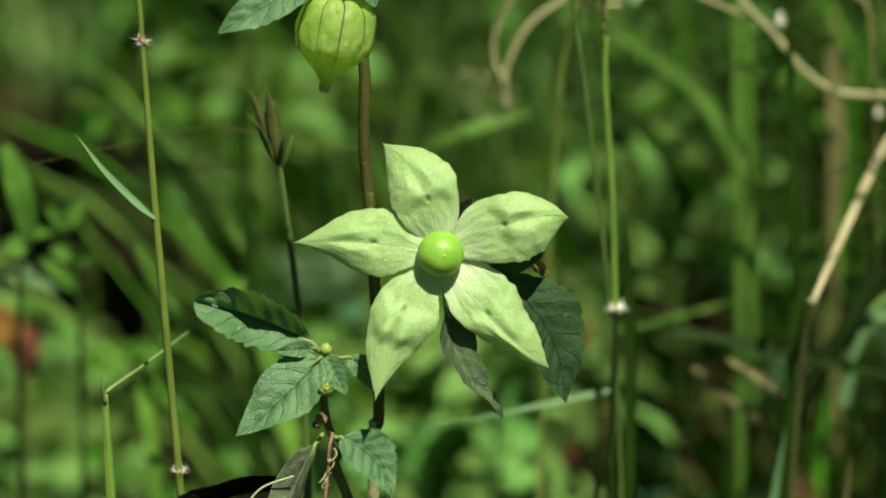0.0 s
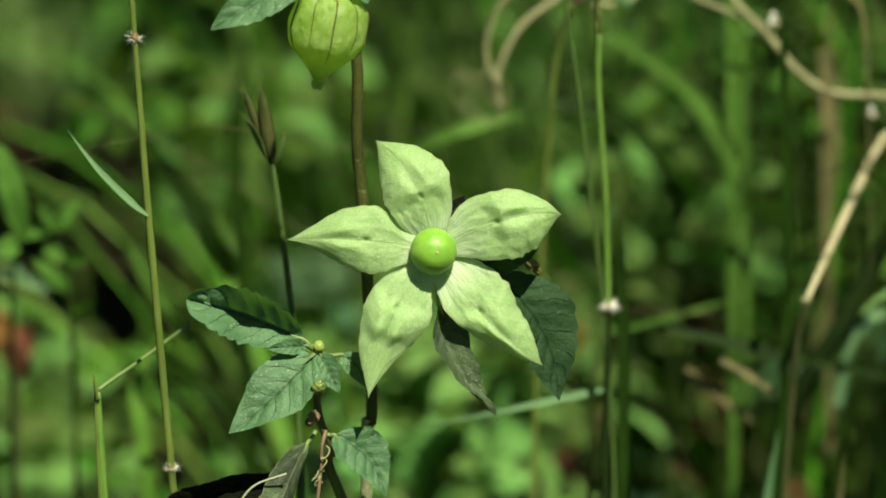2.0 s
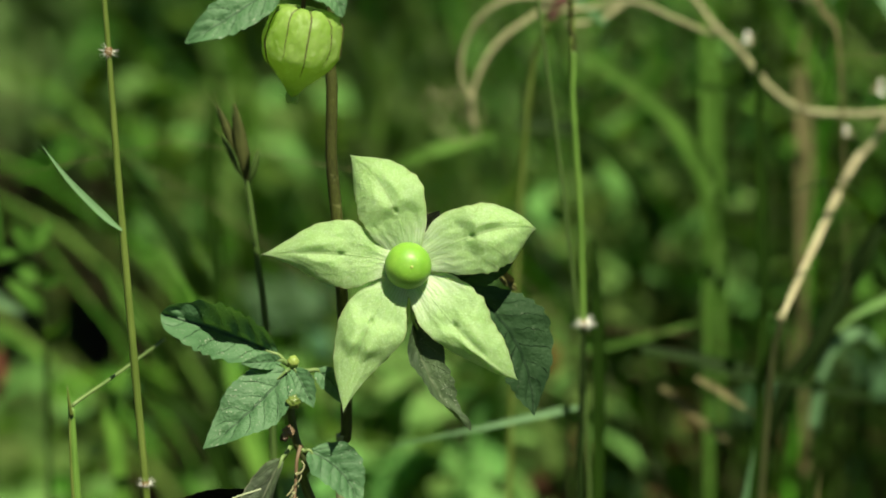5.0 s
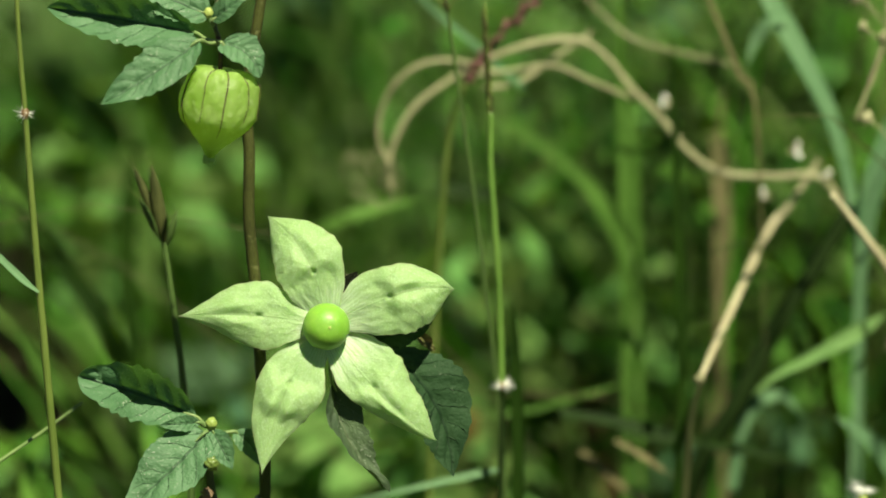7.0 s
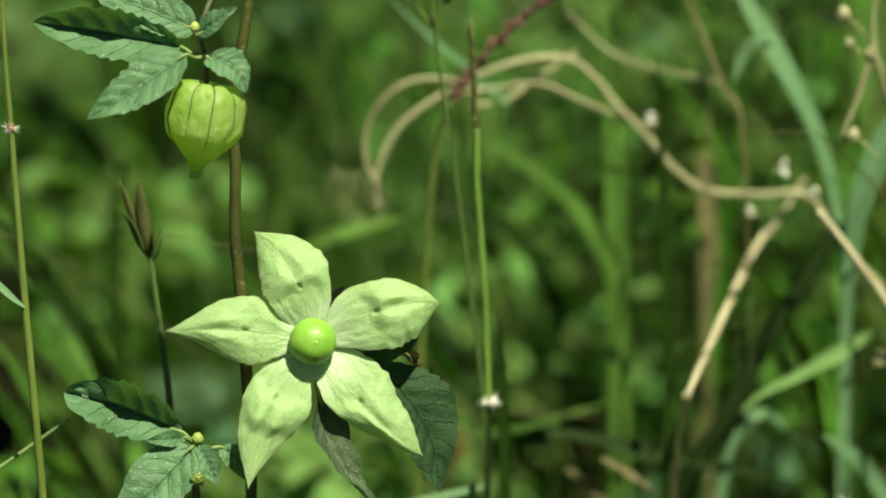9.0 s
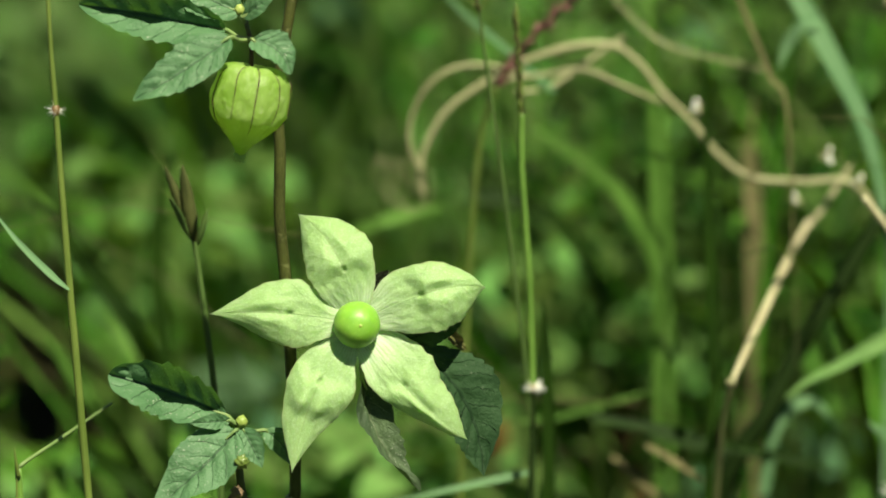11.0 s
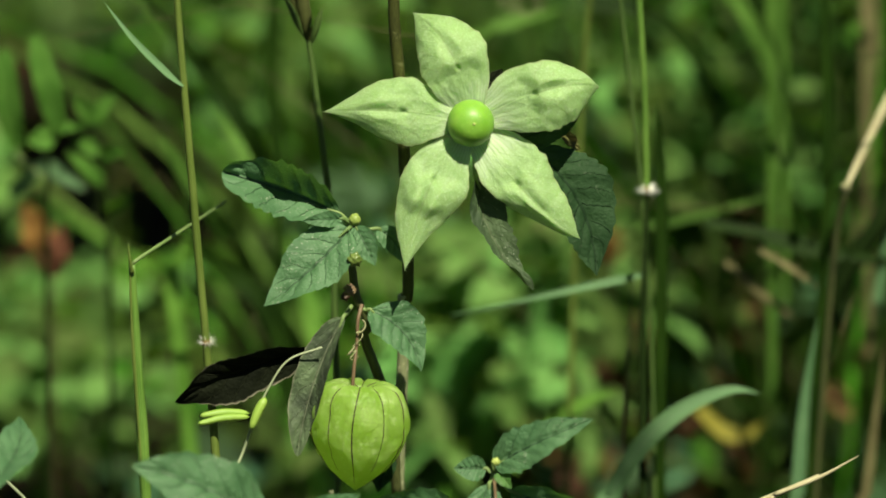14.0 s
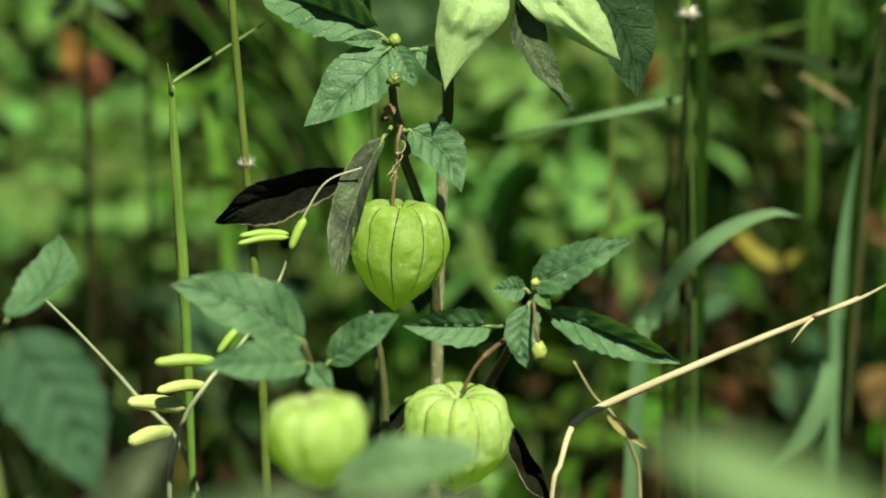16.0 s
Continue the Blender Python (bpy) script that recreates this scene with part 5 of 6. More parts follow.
# broad blades that can be told apart
BLADES = (
    ("broad bluish-green grass blade arching over", [(0.1560, 0.2000, 0.0956), (0.1572, 0.2000, 0.2617), (0.1564, 0.2000, 0.2823), (0.1530, 0.2000, 0.3010), (0.1477, 0.2000, 0.3180), (0.1408, 0.2000, 0.3315), (0.1339, 0.2000, 0.3441), (0.1263, 0.2000, 0.3566), (0.1220, 0.2000, 0.3633)], 0.0068, BLUEGRASS, 10),
    ("narrow bluish-green blade hanging from a fold", [(0.1345, 0.1985, 0.3462), (0.1298, 0.1985, 0.3449), (0.1257, 0.2000, 0.3391), (0.1233, 0.2000, 0.3316)], 0.0040, BLUEGRASS, 0),
    ("arching bluish-green grass blade", [(0.0300, 0.1000, 0.0147), (0.0349, 0.0900, 0.1600), (0.0382, 0.0900, 0.1763), (0.0430, 0.0850, 0.1883), (0.0503, 0.0800, 0.1991), (0.0601, 0.0800, 0.2062), (0.0700, 0.0800, 0.2098), (0.0776, 0.0800, 0.2087)], 0.0052, BLUEGRASS, 0),
    ("pale blade parting from a grass stem", [(0.0902, 0.1170, 0.1552), (0.0876, 0.1150, 0.1452), (0.0819, 0.1150, 0.1333), (0.0718, 0.1150, 0.1222)], 0.0060, BLUEGRASS, 0),
    ("upright leaning green grass stem", [(0.0905, 0.1200, -0.01), (0.0911, 0.1200, 0.1470), (0.0917, 0.1200, 0.1704), (0.0932, 0.1200, 0.1968), (0.0963, 0.1200, 0.2197)], 0.0040, BLUEGRASS, 20),
    ("tan leaning dead stem", [(0.1040, 0.1200, -0.01), (0.1086, 0.1200, 0.1471), (0.1112, 0.1200, 0.1704), (0.1133, 0.1200, 0.1936), (0.1150, 0.1200, 0.2133)], 0.0030, DRYGRASS, 0),
    ("bluish blade tip lying over the soil", [(-0.1460, 0.2700, 0.2200), (-0.1326, 0.2500, 0.2324), (-0.1262, 0.2500, 0.2293), (-0.1193, 0.2500, 0.2254)], 0.0046, BLUEGRASS, 0),
    ("bright green slanting grass blade", [(-0.0740, 0.2100, 0.2200), (-0.0787, 0.2000, 0.2322), (-0.0833, 0.2000, 0.2391), (-0.0882, 0.2000, 0.2468), (-0.0928, 0.2000, 0.2545)], 0.0050, GRASS_MID, 0),
    ("dim bluish-green slanting grass blade", [(-0.0640, 0.2700, 0.2250), (-0.0697, 0.2600, 0.2407), (-0.0783, 0.2600, 0.2550), (-0.0904, 0.2600, 0.2711), (-0.1024, 0.2600, 0.2852)], 0.0065, GRASS_SHADED, 0),
    ("broad bluish-green upright grass blade", [(0.1574, 0.1800, 0.1206), (0.1557, 0.1800, 0.2560), (0.1566, 0.1800, 0.2830), (0.1603, 0.1800, 0.3047), (0.1713, 0.1800, 0.3263), (0.1842, 0.1800, 0.3395)], 0.0085, BLUEGRASS, -15),
    ("pale green slanting grass blade", [(0.1240, 0.1700, 0.2400), (0.1297, 0.1700, 0.2449), (0.1387, 0.1700, 0.2496), (0.1468, 0.1700, 0.2541), (0.1550, 0.1700, 0.2591), (0.1623, 0.1700, 0.2640)], 0.0050, GRASS_FAR, 0),
    ("narrow pale blade slanting across", [(-0.0056, 0.1100, 0.2226), (0.0084, 0.1050, 0.2269), (0.0222, 0.1000, 0.2312), (0.0407, 0.1000, 0.2354), (0.0484, 0.1000, 0.2369)], 0.0023, BLUEGRASS, 0),
    ("upright green grass blade", [(0.0966, 0.1300, 0.0376), (0.0904, 0.1300, 0.1146), (0.0874, 0.1300, 0.1351), (0.0942, 0.1300, 0.1521)], 0.0060, BLUEGRASS, -20),
    ("pale green grass blade slanting low", [(-0.0164, 0.2600, 0.2641), (0.0012, 0.2500, 0.2749), (0.0151, 0.2500, 0.2794), (0.0290, 0.2500, 0.2827)], 0.0042, GRASS_MID, 0),
    ("narrow pale green grass blade", [(0.0577, 0.2000, 0.3252), (0.0428, 0.2000, 0.3387), (0.0312, 0.2000, 0.3488), (0.0197, 0.2000, 0.3604)], 0.0022, BLUEGRASS, 0),
    ("narrow green upright grass blade", [(0.0527, 0.1100, 0.0979), (0.0521, 0.1100, 0.2256), (0.0520, 0.1100, 0.2452), (0.0512, 0.1100, 0.2678), (0.0501, 0.1100, 0.2838)], 0.0038, GRASS_SHADED, 0),
    ("dry tan dead grass stem", [(0.1045, 0.1900, 0.3680), (0.1130, 0.1900, 0.3482), (0.1193, 0.1850, 0.3324), (0.1242, 0.1800, 0.3199), (0.1283, 0.1800, 0.2426)], 0.0014, DRYGRASS, 0),
    ("broad green slanting grass blade", [(-0.0470, 0.2000, 0.1560), (-0.0602, 0.2000, 0.1983), (-0.0736, 0.2000, 0.2123), (-0.0861, 0.1900, 0.2268)], 0.0065, GRASS_SHADED, 0),
    ("wide pale green grass blade", [(-0.0634, 0.3400, 0.1275), (-0.0651, 0.3400, 0.2181), (-0.0667, 0.3400, 0.2393), (-0.0651, 0.3400, 0.2680), (-0.0615, 0.3400, 0.2851)], 0.0070, GRASS_SHADED, 15),
    ("pale green upright grass stem", [(0.0935, 0.2400, 0.1586), (0.0915, 0.2400, 0.2601), (0.0905, 0.2400, 0.2884), (0.0889, 0.2400, 0.3303), (0.0877, 0.2400, 0.3647)], 0.0038, GRASS_MID, 0),
    ("dark green upright grass stem", [(0.0995, 0.1600, 0.1662), (0.1007, 0.1600, 0.2178), (0.1019, 0.1600, 0.2483), (0.1005, 0.1600, 0.2850), (0.0990, 0.1600, 0.3147), (0.0973, 0.1600, 0.3504)], 0.0034, GRASS_SHADED, 0),
    ("curved green grass blade", [(0.0558, 0.3000, 0.2982), (0.0695, 0.3000, 0.2890), (0.0813, 0.3000, 0.2789), (0.0891, 0.3000, 0.2678), (0.0956, 0.3000, 0.2483), (0.0969, 0.3000, 0.2126)], 0.0048, GRASS_MID, 0),
    ("curved bluish-green grass blade", [(0.0348, 0.3200, 0.2720), (0.0532, 0.3200, 0.2702), (0.0662, 0.3200, 0.2617), (0.0775, 0.3200, 0.2437), (0.0816, 0.3200, 0.2151)], 0.0055, GRASS_SHADED, 0),
    ("thin greenish lying grass stem", [(0.0497, 0.2200, 0.2215), (0.0600, 0.2200, 0.2227), (0.0737, 0.2200, 0.2263), (0.0908, 0.2200, 0.2312)], 0.0022, GRASS_MID, 0),
    ("pale green lying grass blade", [(0.0680, 0.1800, 0.2321), (0.0930, 0.1800, 0.2274), (0.1114, 0.1800, 0.2226), (0.1382, 0.1800, 0.2177)], 0.0036, GRASS_SHADED, 0),
    ("short dry tan straw bit", [(0.0819, 0.1500, 0.2315), (0.0875, 0.1500, 0.2283), (0.0932, 0.1500, 0.2244), (0.0990, 0.1500, 0.2203)], 0.0022, DRYGRASS, 0),
    ("short dry tan straw bit", [(0.0746, 0.1900, 0.2178), (0.0823, 0.1900, 0.2111), (0.0891, 0.1900, 0.2055), (0.0959, 0.1900, 0.2003)], 0.0024, DRYGRASS, 0),
    ("broad tan dead grass leaf", [(0.1292, 0.3000, 0.1591), (0.1270, 0.3000, 0.2201), (0.1258, 0.3000, 0.2482), (0.1244, 0.3000, 0.2798), (0.1225, 0.3000, 0.2982)], 0.0030, DRYGRASS, 0),
    ("pale green upright grass stem", [(0.0974, 0.1400, 0.1384), (0.0974, 0.1400, 0.1932), (0.0987, 0.1400, 0.2101), (0.1005, 0.1400, 0.2335)], 0.0040, GRASS_SHADED, 0),
    # dark rib brown stands in for the shade on this stem
    ("brown grass stem, shade put into its colour", [(0.0431, 0.1000, 0.1083), (0.0418, 0.1000, 0.1908), (0.0427, 0.1000, 0.2198), (0.0435, 0.1000, 0.2516)], 0.0026, RIB, 70),
    ("yellowing bent grass leaf", [(0.0715, 0.2600, 0.1531), (0.0788, 0.2600, 0.1457), (0.0859, 0.2600, 0.1439), (0.0948, 0.2600, 0.1495)], 0.0052, YELLOWGRASS, 0),
    ("green arching grass blade", [(0.0118, 0.1800, 0.1567), (0.0235, 0.1800, 0.1707), (0.0334, 0.1800, 0.1777), (0.0434, 0.1800, 0.1812)], 0.0044, GRASS_LIGHT, 0),
    ("green arching grass blade", [(-0.0836, 0.2200, 0.1187), (-0.0896, 0.2200, 0.1874), (-0.0910, 0.2200, 0.2051), (-0.0839, 0.2200, 0.2210)], 0.0050, GRASS_LIGHT, 0),
    ("soft straw-coloured dead grass leaf", [(0.1256, 0.3200, 0.1859), (0.1309, 0.3200, 0.2392), (0.1298, 0.3200, 0.2656), (0.1276, 0.3200, 0.2881), (0.1281, 0.3200, 0.3067)], 0.0030, DRYGRASS, 0),
    ("light green upright grass blade", [(0.0969, 0.2400, 0.1923), (0.0957, 0.2400, 0.2533), (0.0943, 0.2400, 0.2851), (0.0931, 0.2400, 0.3114), (0.0919, 0.2400, 0.3305)], 0.0028, GRASS_MID, 0),
    ("bluish-green grass blade bowing over", [(0.1209, 0.2000, 0.2029), (0.1240, 0.2000, 0.2221), (0.1293, 0.2000, 0.2304), (0.1366, 0.2000, 0.2311), (0.1444, 0.2000, 0.2220)], 0.0040, BLUEGRASS, 0),
    ("bluish-green slanting grass blade", [(0.1796, 0.1700, 0.1951), (0.1658, 0.1700, 0.2155), (0.1573, 0.1700, 0.2264), (0.1472, 0.1700, 0.2330)], 0.0050, BLUEGRASS, 0),
    ("pale green lying grass blade", [(0.0851, 0.2000, 0.2225), (0.1021, 0.2000, 0.2185), (0.1224, 0.2000, 0.2155), (0.1463, 0.2000, 0.2094)], 0.0036, GRASS_SHADED, 0),
)
SLIM = ("pale green slanting grass blade", "narrow pale blade slanting across", "broad bluish-green grass blade arching over", "broad bluish-green upright grass blade")
for k, (label, pts, width, mat, lean) in enumerate(BLADES):
    g = thing("broad_grass", label, "grass", pts[0], "broad grass blades")
    blade("blade", pts, width, mat, g, lean=lean, seed=k, fold=8, start=0.12 if label in SLIM else 0.8, peak=0.72 if label in SLIM else 0.5)

shady = thing("shaded_stem", "thick dark green leaning stem, shade put into its colour", "grass", (0.0960, 0.2050, 0.1500))
tube("stem", [(0.0960, 0.2050, 0.1500), (0.1090, 0.1950, 0.2075), (0.1205, 0.1900, 0.2310), (0.1320, 0.1900, 0.2550), (0.1419, 0.1900, 0.2708), (0.1530, 0.1900, 0.2900)], [0.0030, 0.0030, 0.0027, 0.0022], DARKSTEM_SHADED, shady, n=40)
knobby = thing("knobby_twig", "dry knobby twig with pale withered buds", "twig", (0.1737, 0.1400, 0.2518))
tube("twig", [(0.1737, 0.1400, 0.2518), (0.1658, 0.1400, 0.3170), (0.1562, 0.1400, 0.3526), (0.1581, 0.1400, 0.3744)], [0.0007, 0.0006, 0.0006, 0.0004], VINE, knobby, n=40, lumps=0.2)
tube("twig", [(0.1562, 0.1400, 0.3526), (0.1526, 0.1400, 0.3395), (0.1478, 0.1400, 0.3259)], [0.0005, 0.0007, 0.0005], VINE, knobby, n=30, lumps=0.3)
for k, (p, q) in enumerate((((0.1474, 0.1400, 0.3605), 0.0018), ((0.1508, 0.1400, 0.3264), 0.0016), ((0.1549, 0.1400, 0.3491), 0.0014), ((0.1491, 0.1400, 0.3523), 0.0012), ((0.1593, 0.1400, 0.2618), 0.0020))):
    ball("bud", p, q, VINE, knobby, "pale withered bud", rough=0.8, squash=1.2, seg=12, rings=8, seed=k)
    tube("bud_stalk", [p, Vector(p) + Vector((0.004, 0, -0.003)), Vector(p) + Vector((0.008, 0.001, -0.008))], [0.0003, 0.0003, 0.0003], VINE, knobby, n=8, seg=5)

daisy = thing("white_flower", "small white fluffy flower head on a thin stalk", "flower", (0.1483, 0.0600, 0.1410))
tube("stalk", [(0.1483, 0.0600, 0.1410), (0.1438, 0.0600, 0.2046), (0.1411, 0.0600, 0.2381)], [0.0006, 0.0005, 0.0005], STALK_GREEN, daisy, n=20)
tuft((0.1408, 0.0600, 0.2408), daisy, 0.0042, 160, 9)
ball("flower_base", (0.1411, 0.0600, 0.2383), 0.0016, BUD, daisy, "green flower base", seg=12, rings=8)

# very near blades and leaves at the foot of the view
for k, (label, base, tip, width, mat) in enumerate((
    ("long pale green leaf close by", (0.0505, -0.45, 0.3151), (0.0173, -0.45, 0.3259), 0.0095, PALEGRASS),
    ("long pale green leaf close by", (0.0445, -0.45, 0.3094), (0.0235, -0.45, 0.3223), 0.0090, PALEGRASS),
    ("dull grey-green leaf close by", (-0.0806, -0.2500, 0.2395), (-0.0629, -0.2500, 0.2590), 0.0085, LEAF_LIMP),
    ("broad tan-green leaf close by", (-0.0433, -0.3400, 0.2700), (-0.0040, -0.3400, 0.2780), 0.0120, LEAF_GREY),
    ("broad tan-green leaf close by", (-0.0716, -0.3400, 0.2623), (-0.0320, -0.3400, 0.2800), 0.0130, LEAF_GREY),
)):
    g = thing("low_weed", label, "plant", base, "low weeds close by")
    leaf("leaf", base, tip, width, mat, g, fold=14, seed=80 + k, nu=24, nv=8)
    b0 = Vector(base)
    tube("stalk", [b0, b0 + Vector((-0.006, 0.01, -0.06)), Vector((b0.x - 0.01, b0.y + 0.02, -0.01))], [0.0008, 0.001, 0.0012], TWIG_GREEN, g, n=14, seg=7)
dry = thing("dry_curl", "curled dry tan stem scraps", "straw", (0.0344, 0.0100, 0.0958))
tube("scrap", [(0.0344, 0.0100, 0.0958), (0.0332, 0.0100, 0.1535), (0.0312, 0.0080, 0.1664), (0.0259, 0.0040, 0.1776), (0.0208, 0.0020, 0.1835), (0.0157, 0.0000, 0.1931)], [0.0005, 0.0005, 0.0004, 0.0003], VINE, dry, n=40)
leaf("scrap", (0.0245, 0.0040, 0.1776), (0.0349, -0.0000, 0.1698), 0.0045, DRYGRASS, dry, "curled dry leaf", fold=50, wave=0.2, seed=91)


# ---- meadow ----
def ribbons(name, count, area, height, width, mat, label, category, seed, droop=0.5, keep=None, base_z=0.0, seg=7, spread=0.0, patch=0.0):
    """Many grass blades in one mesh: each a keeled ribbon that bows over."""
    rng = np.random.default_rng(seed)
    x0, x1, y0, y1 = area
    verts, faces, uvs = [], [], []
    made = 0
    while made < count:
        x, y = rng.uniform(x0, x1), rng.uniform(y0, y1)
        if rng.random() > 1.6 / (1 + (x * x + (y - 0.8) ** 2) * spread):
            continue
        if patch and noise.noise(Vector((x * patch, y * patch, seed * 1.7))) < rng.normal(-0.05, 0.12):
            continue
        h, w = rng.uniform(*height), rng.uniform(*width)
        if keep and not keep(x, y, h):
            continue
        made += 1
        yaw, lean, bow = rng.uniform(0, 2 * math.pi), rng.uniform(0, 0.35), rng.uniform(0.1, 1.0) * droop
        face = yaw + rng.normal(0, 0.5)
        ax, ay = math.cos(yaw), math.sin(yaw)
        sx, sy = -math.sin(face), math.cos(face)
        px, py, pz = x, y, base_z - 0.01
        k0 = len(verts)
        for i in range(seg + 1):
            u = i / seg
            ang = lean + bow * 2.0 * u ** 1.5
            px += ax * math.sin(ang) * h / seg
            py += ay * math.sin(ang) * h / seg
            pz += math.cos(ang) * h / seg
            ww = 0.5 * w * min(1, 0.5 + u * 2) * (1 - u ** 2.2) + 0.0002
            lift = ww * 0.35
            verts += [(px - sx * ww, py - sy * ww, pz + lift), (px, py, pz), (px + sx * ww, py + sy * ww, pz + lift)]
            uvs += [(u, 0.0), (u, 0.5), (u, 1.0)]
        for i in range(seg):
            a = k0 + i * 3
            faces += [(a, a + 3, a + 4, a + 1), (a + 1, a + 4, a + 5, a + 2)]
    return tagged(link(name, verts, faces, uvs, mat), label, category, kind="stuff")


def herbs(name, clumps, mat, label, seed, leaves=(10, 26), size=(0.015, 0.04)):
    """Many small pointed leaves on bowed stalks, gathered in clumps (x, y, z, reach)."""
    rng = np.random.default_rng(seed)
    verts, faces, uvs = [], [], []
    for x, y, z, reach in clumps:
        k0 = len(verts)
        verts += [(x - 0.001, y, -0.015), (x + 0.001, y, -0.015), (x, y + 0.001, -0.015), (x, y, z + reach * 0.6)]
        uvs += [(0, 0.5)] * 4
        faces += [(k0, k0 + 1, k0 + 3), (k0 + 1, k0 + 2, k0 + 3), (k0 + 2, k0, k0 + 3)]
        for _ in range(rng.integers(*leaves)):
            c = Vector((x + rng.normal(0, reach), y + rng.normal(0, reach), max(0.015, z + rng.normal(0, reach * 0.8))))
            size1 = rng.uniform(*size)
            d = Vector((rng.normal(), rng.normal(), rng.normal(0, 0.45))).normalized()
            up = (Vector((rng.normal(0, 0.5), rng.normal(0, 0.5) - 0.25, 1.0))).normalized()
            s = d.cross(up).normalized()
            n = s.cross(d)
            k0 = len(verts)
            rows = 5
            for i in range(rows + 1):
                u = i / rows
                h = size1 * 0.30 * (u ** 0.6 * (1 - u) ** 0.8) / 0.46 + 0.0003
                p = c + d * (size1 * u) - n * (size1 * 0.35 * u * u)
                for w in (-1, 0, 1):
                    verts.append(p + s * (h * w) + n * (abs(w) * h * 0.25))
                    uvs.append((u, w * 0.5 + 0.5))
            for i in range(rows):
                a = k0 + i * 3
                faces += [(a, a + 3, a + 4, a + 1), (a + 1, a + 4, a + 5, a + 2)]
    return tagged(link(name, verts, faces, uvs, mat), label, "plants", kind="stuff")


def clear(x, y, h):
    """Leaves the ground cherry in the open, and a bare patch of soil behind it."""
    if y < 0.12:
        return h < 0.05 or (abs(x) > 0.32 and h < 0.2)
    if -0.15 < x / (y + 0.97) < -0.050 and 0.2 < y < 1.42:
        return h < 0.21 * (1.37 - y) - 0.08
    if -0.15 < x / (y + 0.97) < -0.045 and 1.42 <= y < 2.3:
        return h < 0.14
    if -0.15 < x / (y + 0.97) < -0.03 and y < 0.6:
        return h < 0.1
    if 0.0 < x / (y + 0.97) < 0.06 and y < 0.48:
        return h < 0.2
    if x / (y + 0.97) < -0.04 and y < 1.0 and h > 0.1:
        return noise.noise(Vector((x * 40, y * 40, h * 30))) > 0.48
    return True


ribbons("meadow_grass", 3400, (-4.0, 4.0, 0.6, 5.0), (0.11, 0.30), (0.003, 0.009), GRASS_MID, "dense green meadow grass", "grass", 1, keep=clear, seg=5, spread=1.2, patch=3.0)
ribbons("middle_grass", 240, (-0.36, 0.48, 0.30, 0.95), (0.14, 0.44), (0.002, 0.006), GRASS_SHADED, "grass blades behind the ground cherry, shade put into their green", "grass", 9, 0.75, keep=clear, patch=7.0)
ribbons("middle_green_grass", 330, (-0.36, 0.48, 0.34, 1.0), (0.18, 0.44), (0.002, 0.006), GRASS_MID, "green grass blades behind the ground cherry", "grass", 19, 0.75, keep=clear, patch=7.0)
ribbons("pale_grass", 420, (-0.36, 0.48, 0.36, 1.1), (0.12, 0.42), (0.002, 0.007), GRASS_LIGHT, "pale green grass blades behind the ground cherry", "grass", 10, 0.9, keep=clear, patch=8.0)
ribbons("far_pale_grass", 260, (-0.12, 0.22, 0.72, 1.35), (0.14, 0.29), (0.004, 0.010), GRASS_FAR, "tall light green grass further off", "grass", 41, 0.6, keep=clear)
ribbons("far_meadow", 1500, (-0.55, 0.65, 1.25, 3.6), (0.06, 0.19), (0.004, 0.012), GRASS_FAR, "pale green meadow grass in the distance", "grass", 43, 0.7, keep=clear, seg=5, patch=2.0)
ribbons("low_far_grass", 420, (-0.48, -0.06, 1.40, 2.30), (0.05, 0.13), (0.005, 0.013), GRASS_FAR, "low light green grass beyond the bare soil", "grass", 45, 0.8, keep=clear, seg=5)
ribbons("short_grass", 9000, (-4.0, 4.0, -3.5, 5.0), (0.05, 0.17), (0.003, 0.008), GRASS_SHADED, "short green meadow grass below the taller stalks", "grass", 4, 0.9, keep=clear, seg=4, spread=0.8, patch=2.5)
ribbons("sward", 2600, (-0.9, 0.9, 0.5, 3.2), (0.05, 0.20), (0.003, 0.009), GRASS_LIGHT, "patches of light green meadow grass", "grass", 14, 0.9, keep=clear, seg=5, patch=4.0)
ribbons("low_grass", 2600, (-2.0, 2.0, -2.0, 0.6), (0.02, 0.05), (0.002, 0.005), GRASS_SHADED, "short green grass between the weeds", "grass", 2, keep=clear, seg=4, spread=0.8)
ribbons("dry_grass", 900, (-3.0, 3.0, 0.5, 4.0), (0.06, 0.28), (0.0015, 0.005), DRYGRASS, "dry tan grass among the green", "grass", 3, 0.9, keep=clear, spread=1.5)
rng = np.random.default_rng(5)
spots, sunny = [], []
while len(spots) < 1000:
    x, y = rng.uniform(-3, 3), rng.uniform(-2.5, 4.5)
    if (y < 0.3 and abs(x) < 0.45 - 0.1 * y) or rng.random() > 2 / (1 + x * x + (y - 1) ** 2):
        continue
    z = rng.uniform(0.01, 0.13)
    if clear(x, y, z + 0.09):
        if 0.03 < x / (y + 0.97) < 0.13 and y < 1.3 and rng.random() < 0.88:
            continue
        lush = noise.noise(Vector((x * 5, y * 5, 0.0)))
        if lush > 0.22:
            sunny.append((x, y, z + 0.02, rng.uniform(0.02, 0.04)))
        if lush > -0.22:
            spots.append((x, y, z, rng.uniform(0.02, 0.05)))
herbs("meadow_herbs", spots, HERB_SHADED, "mixed low green herbs with small leaves", 6)
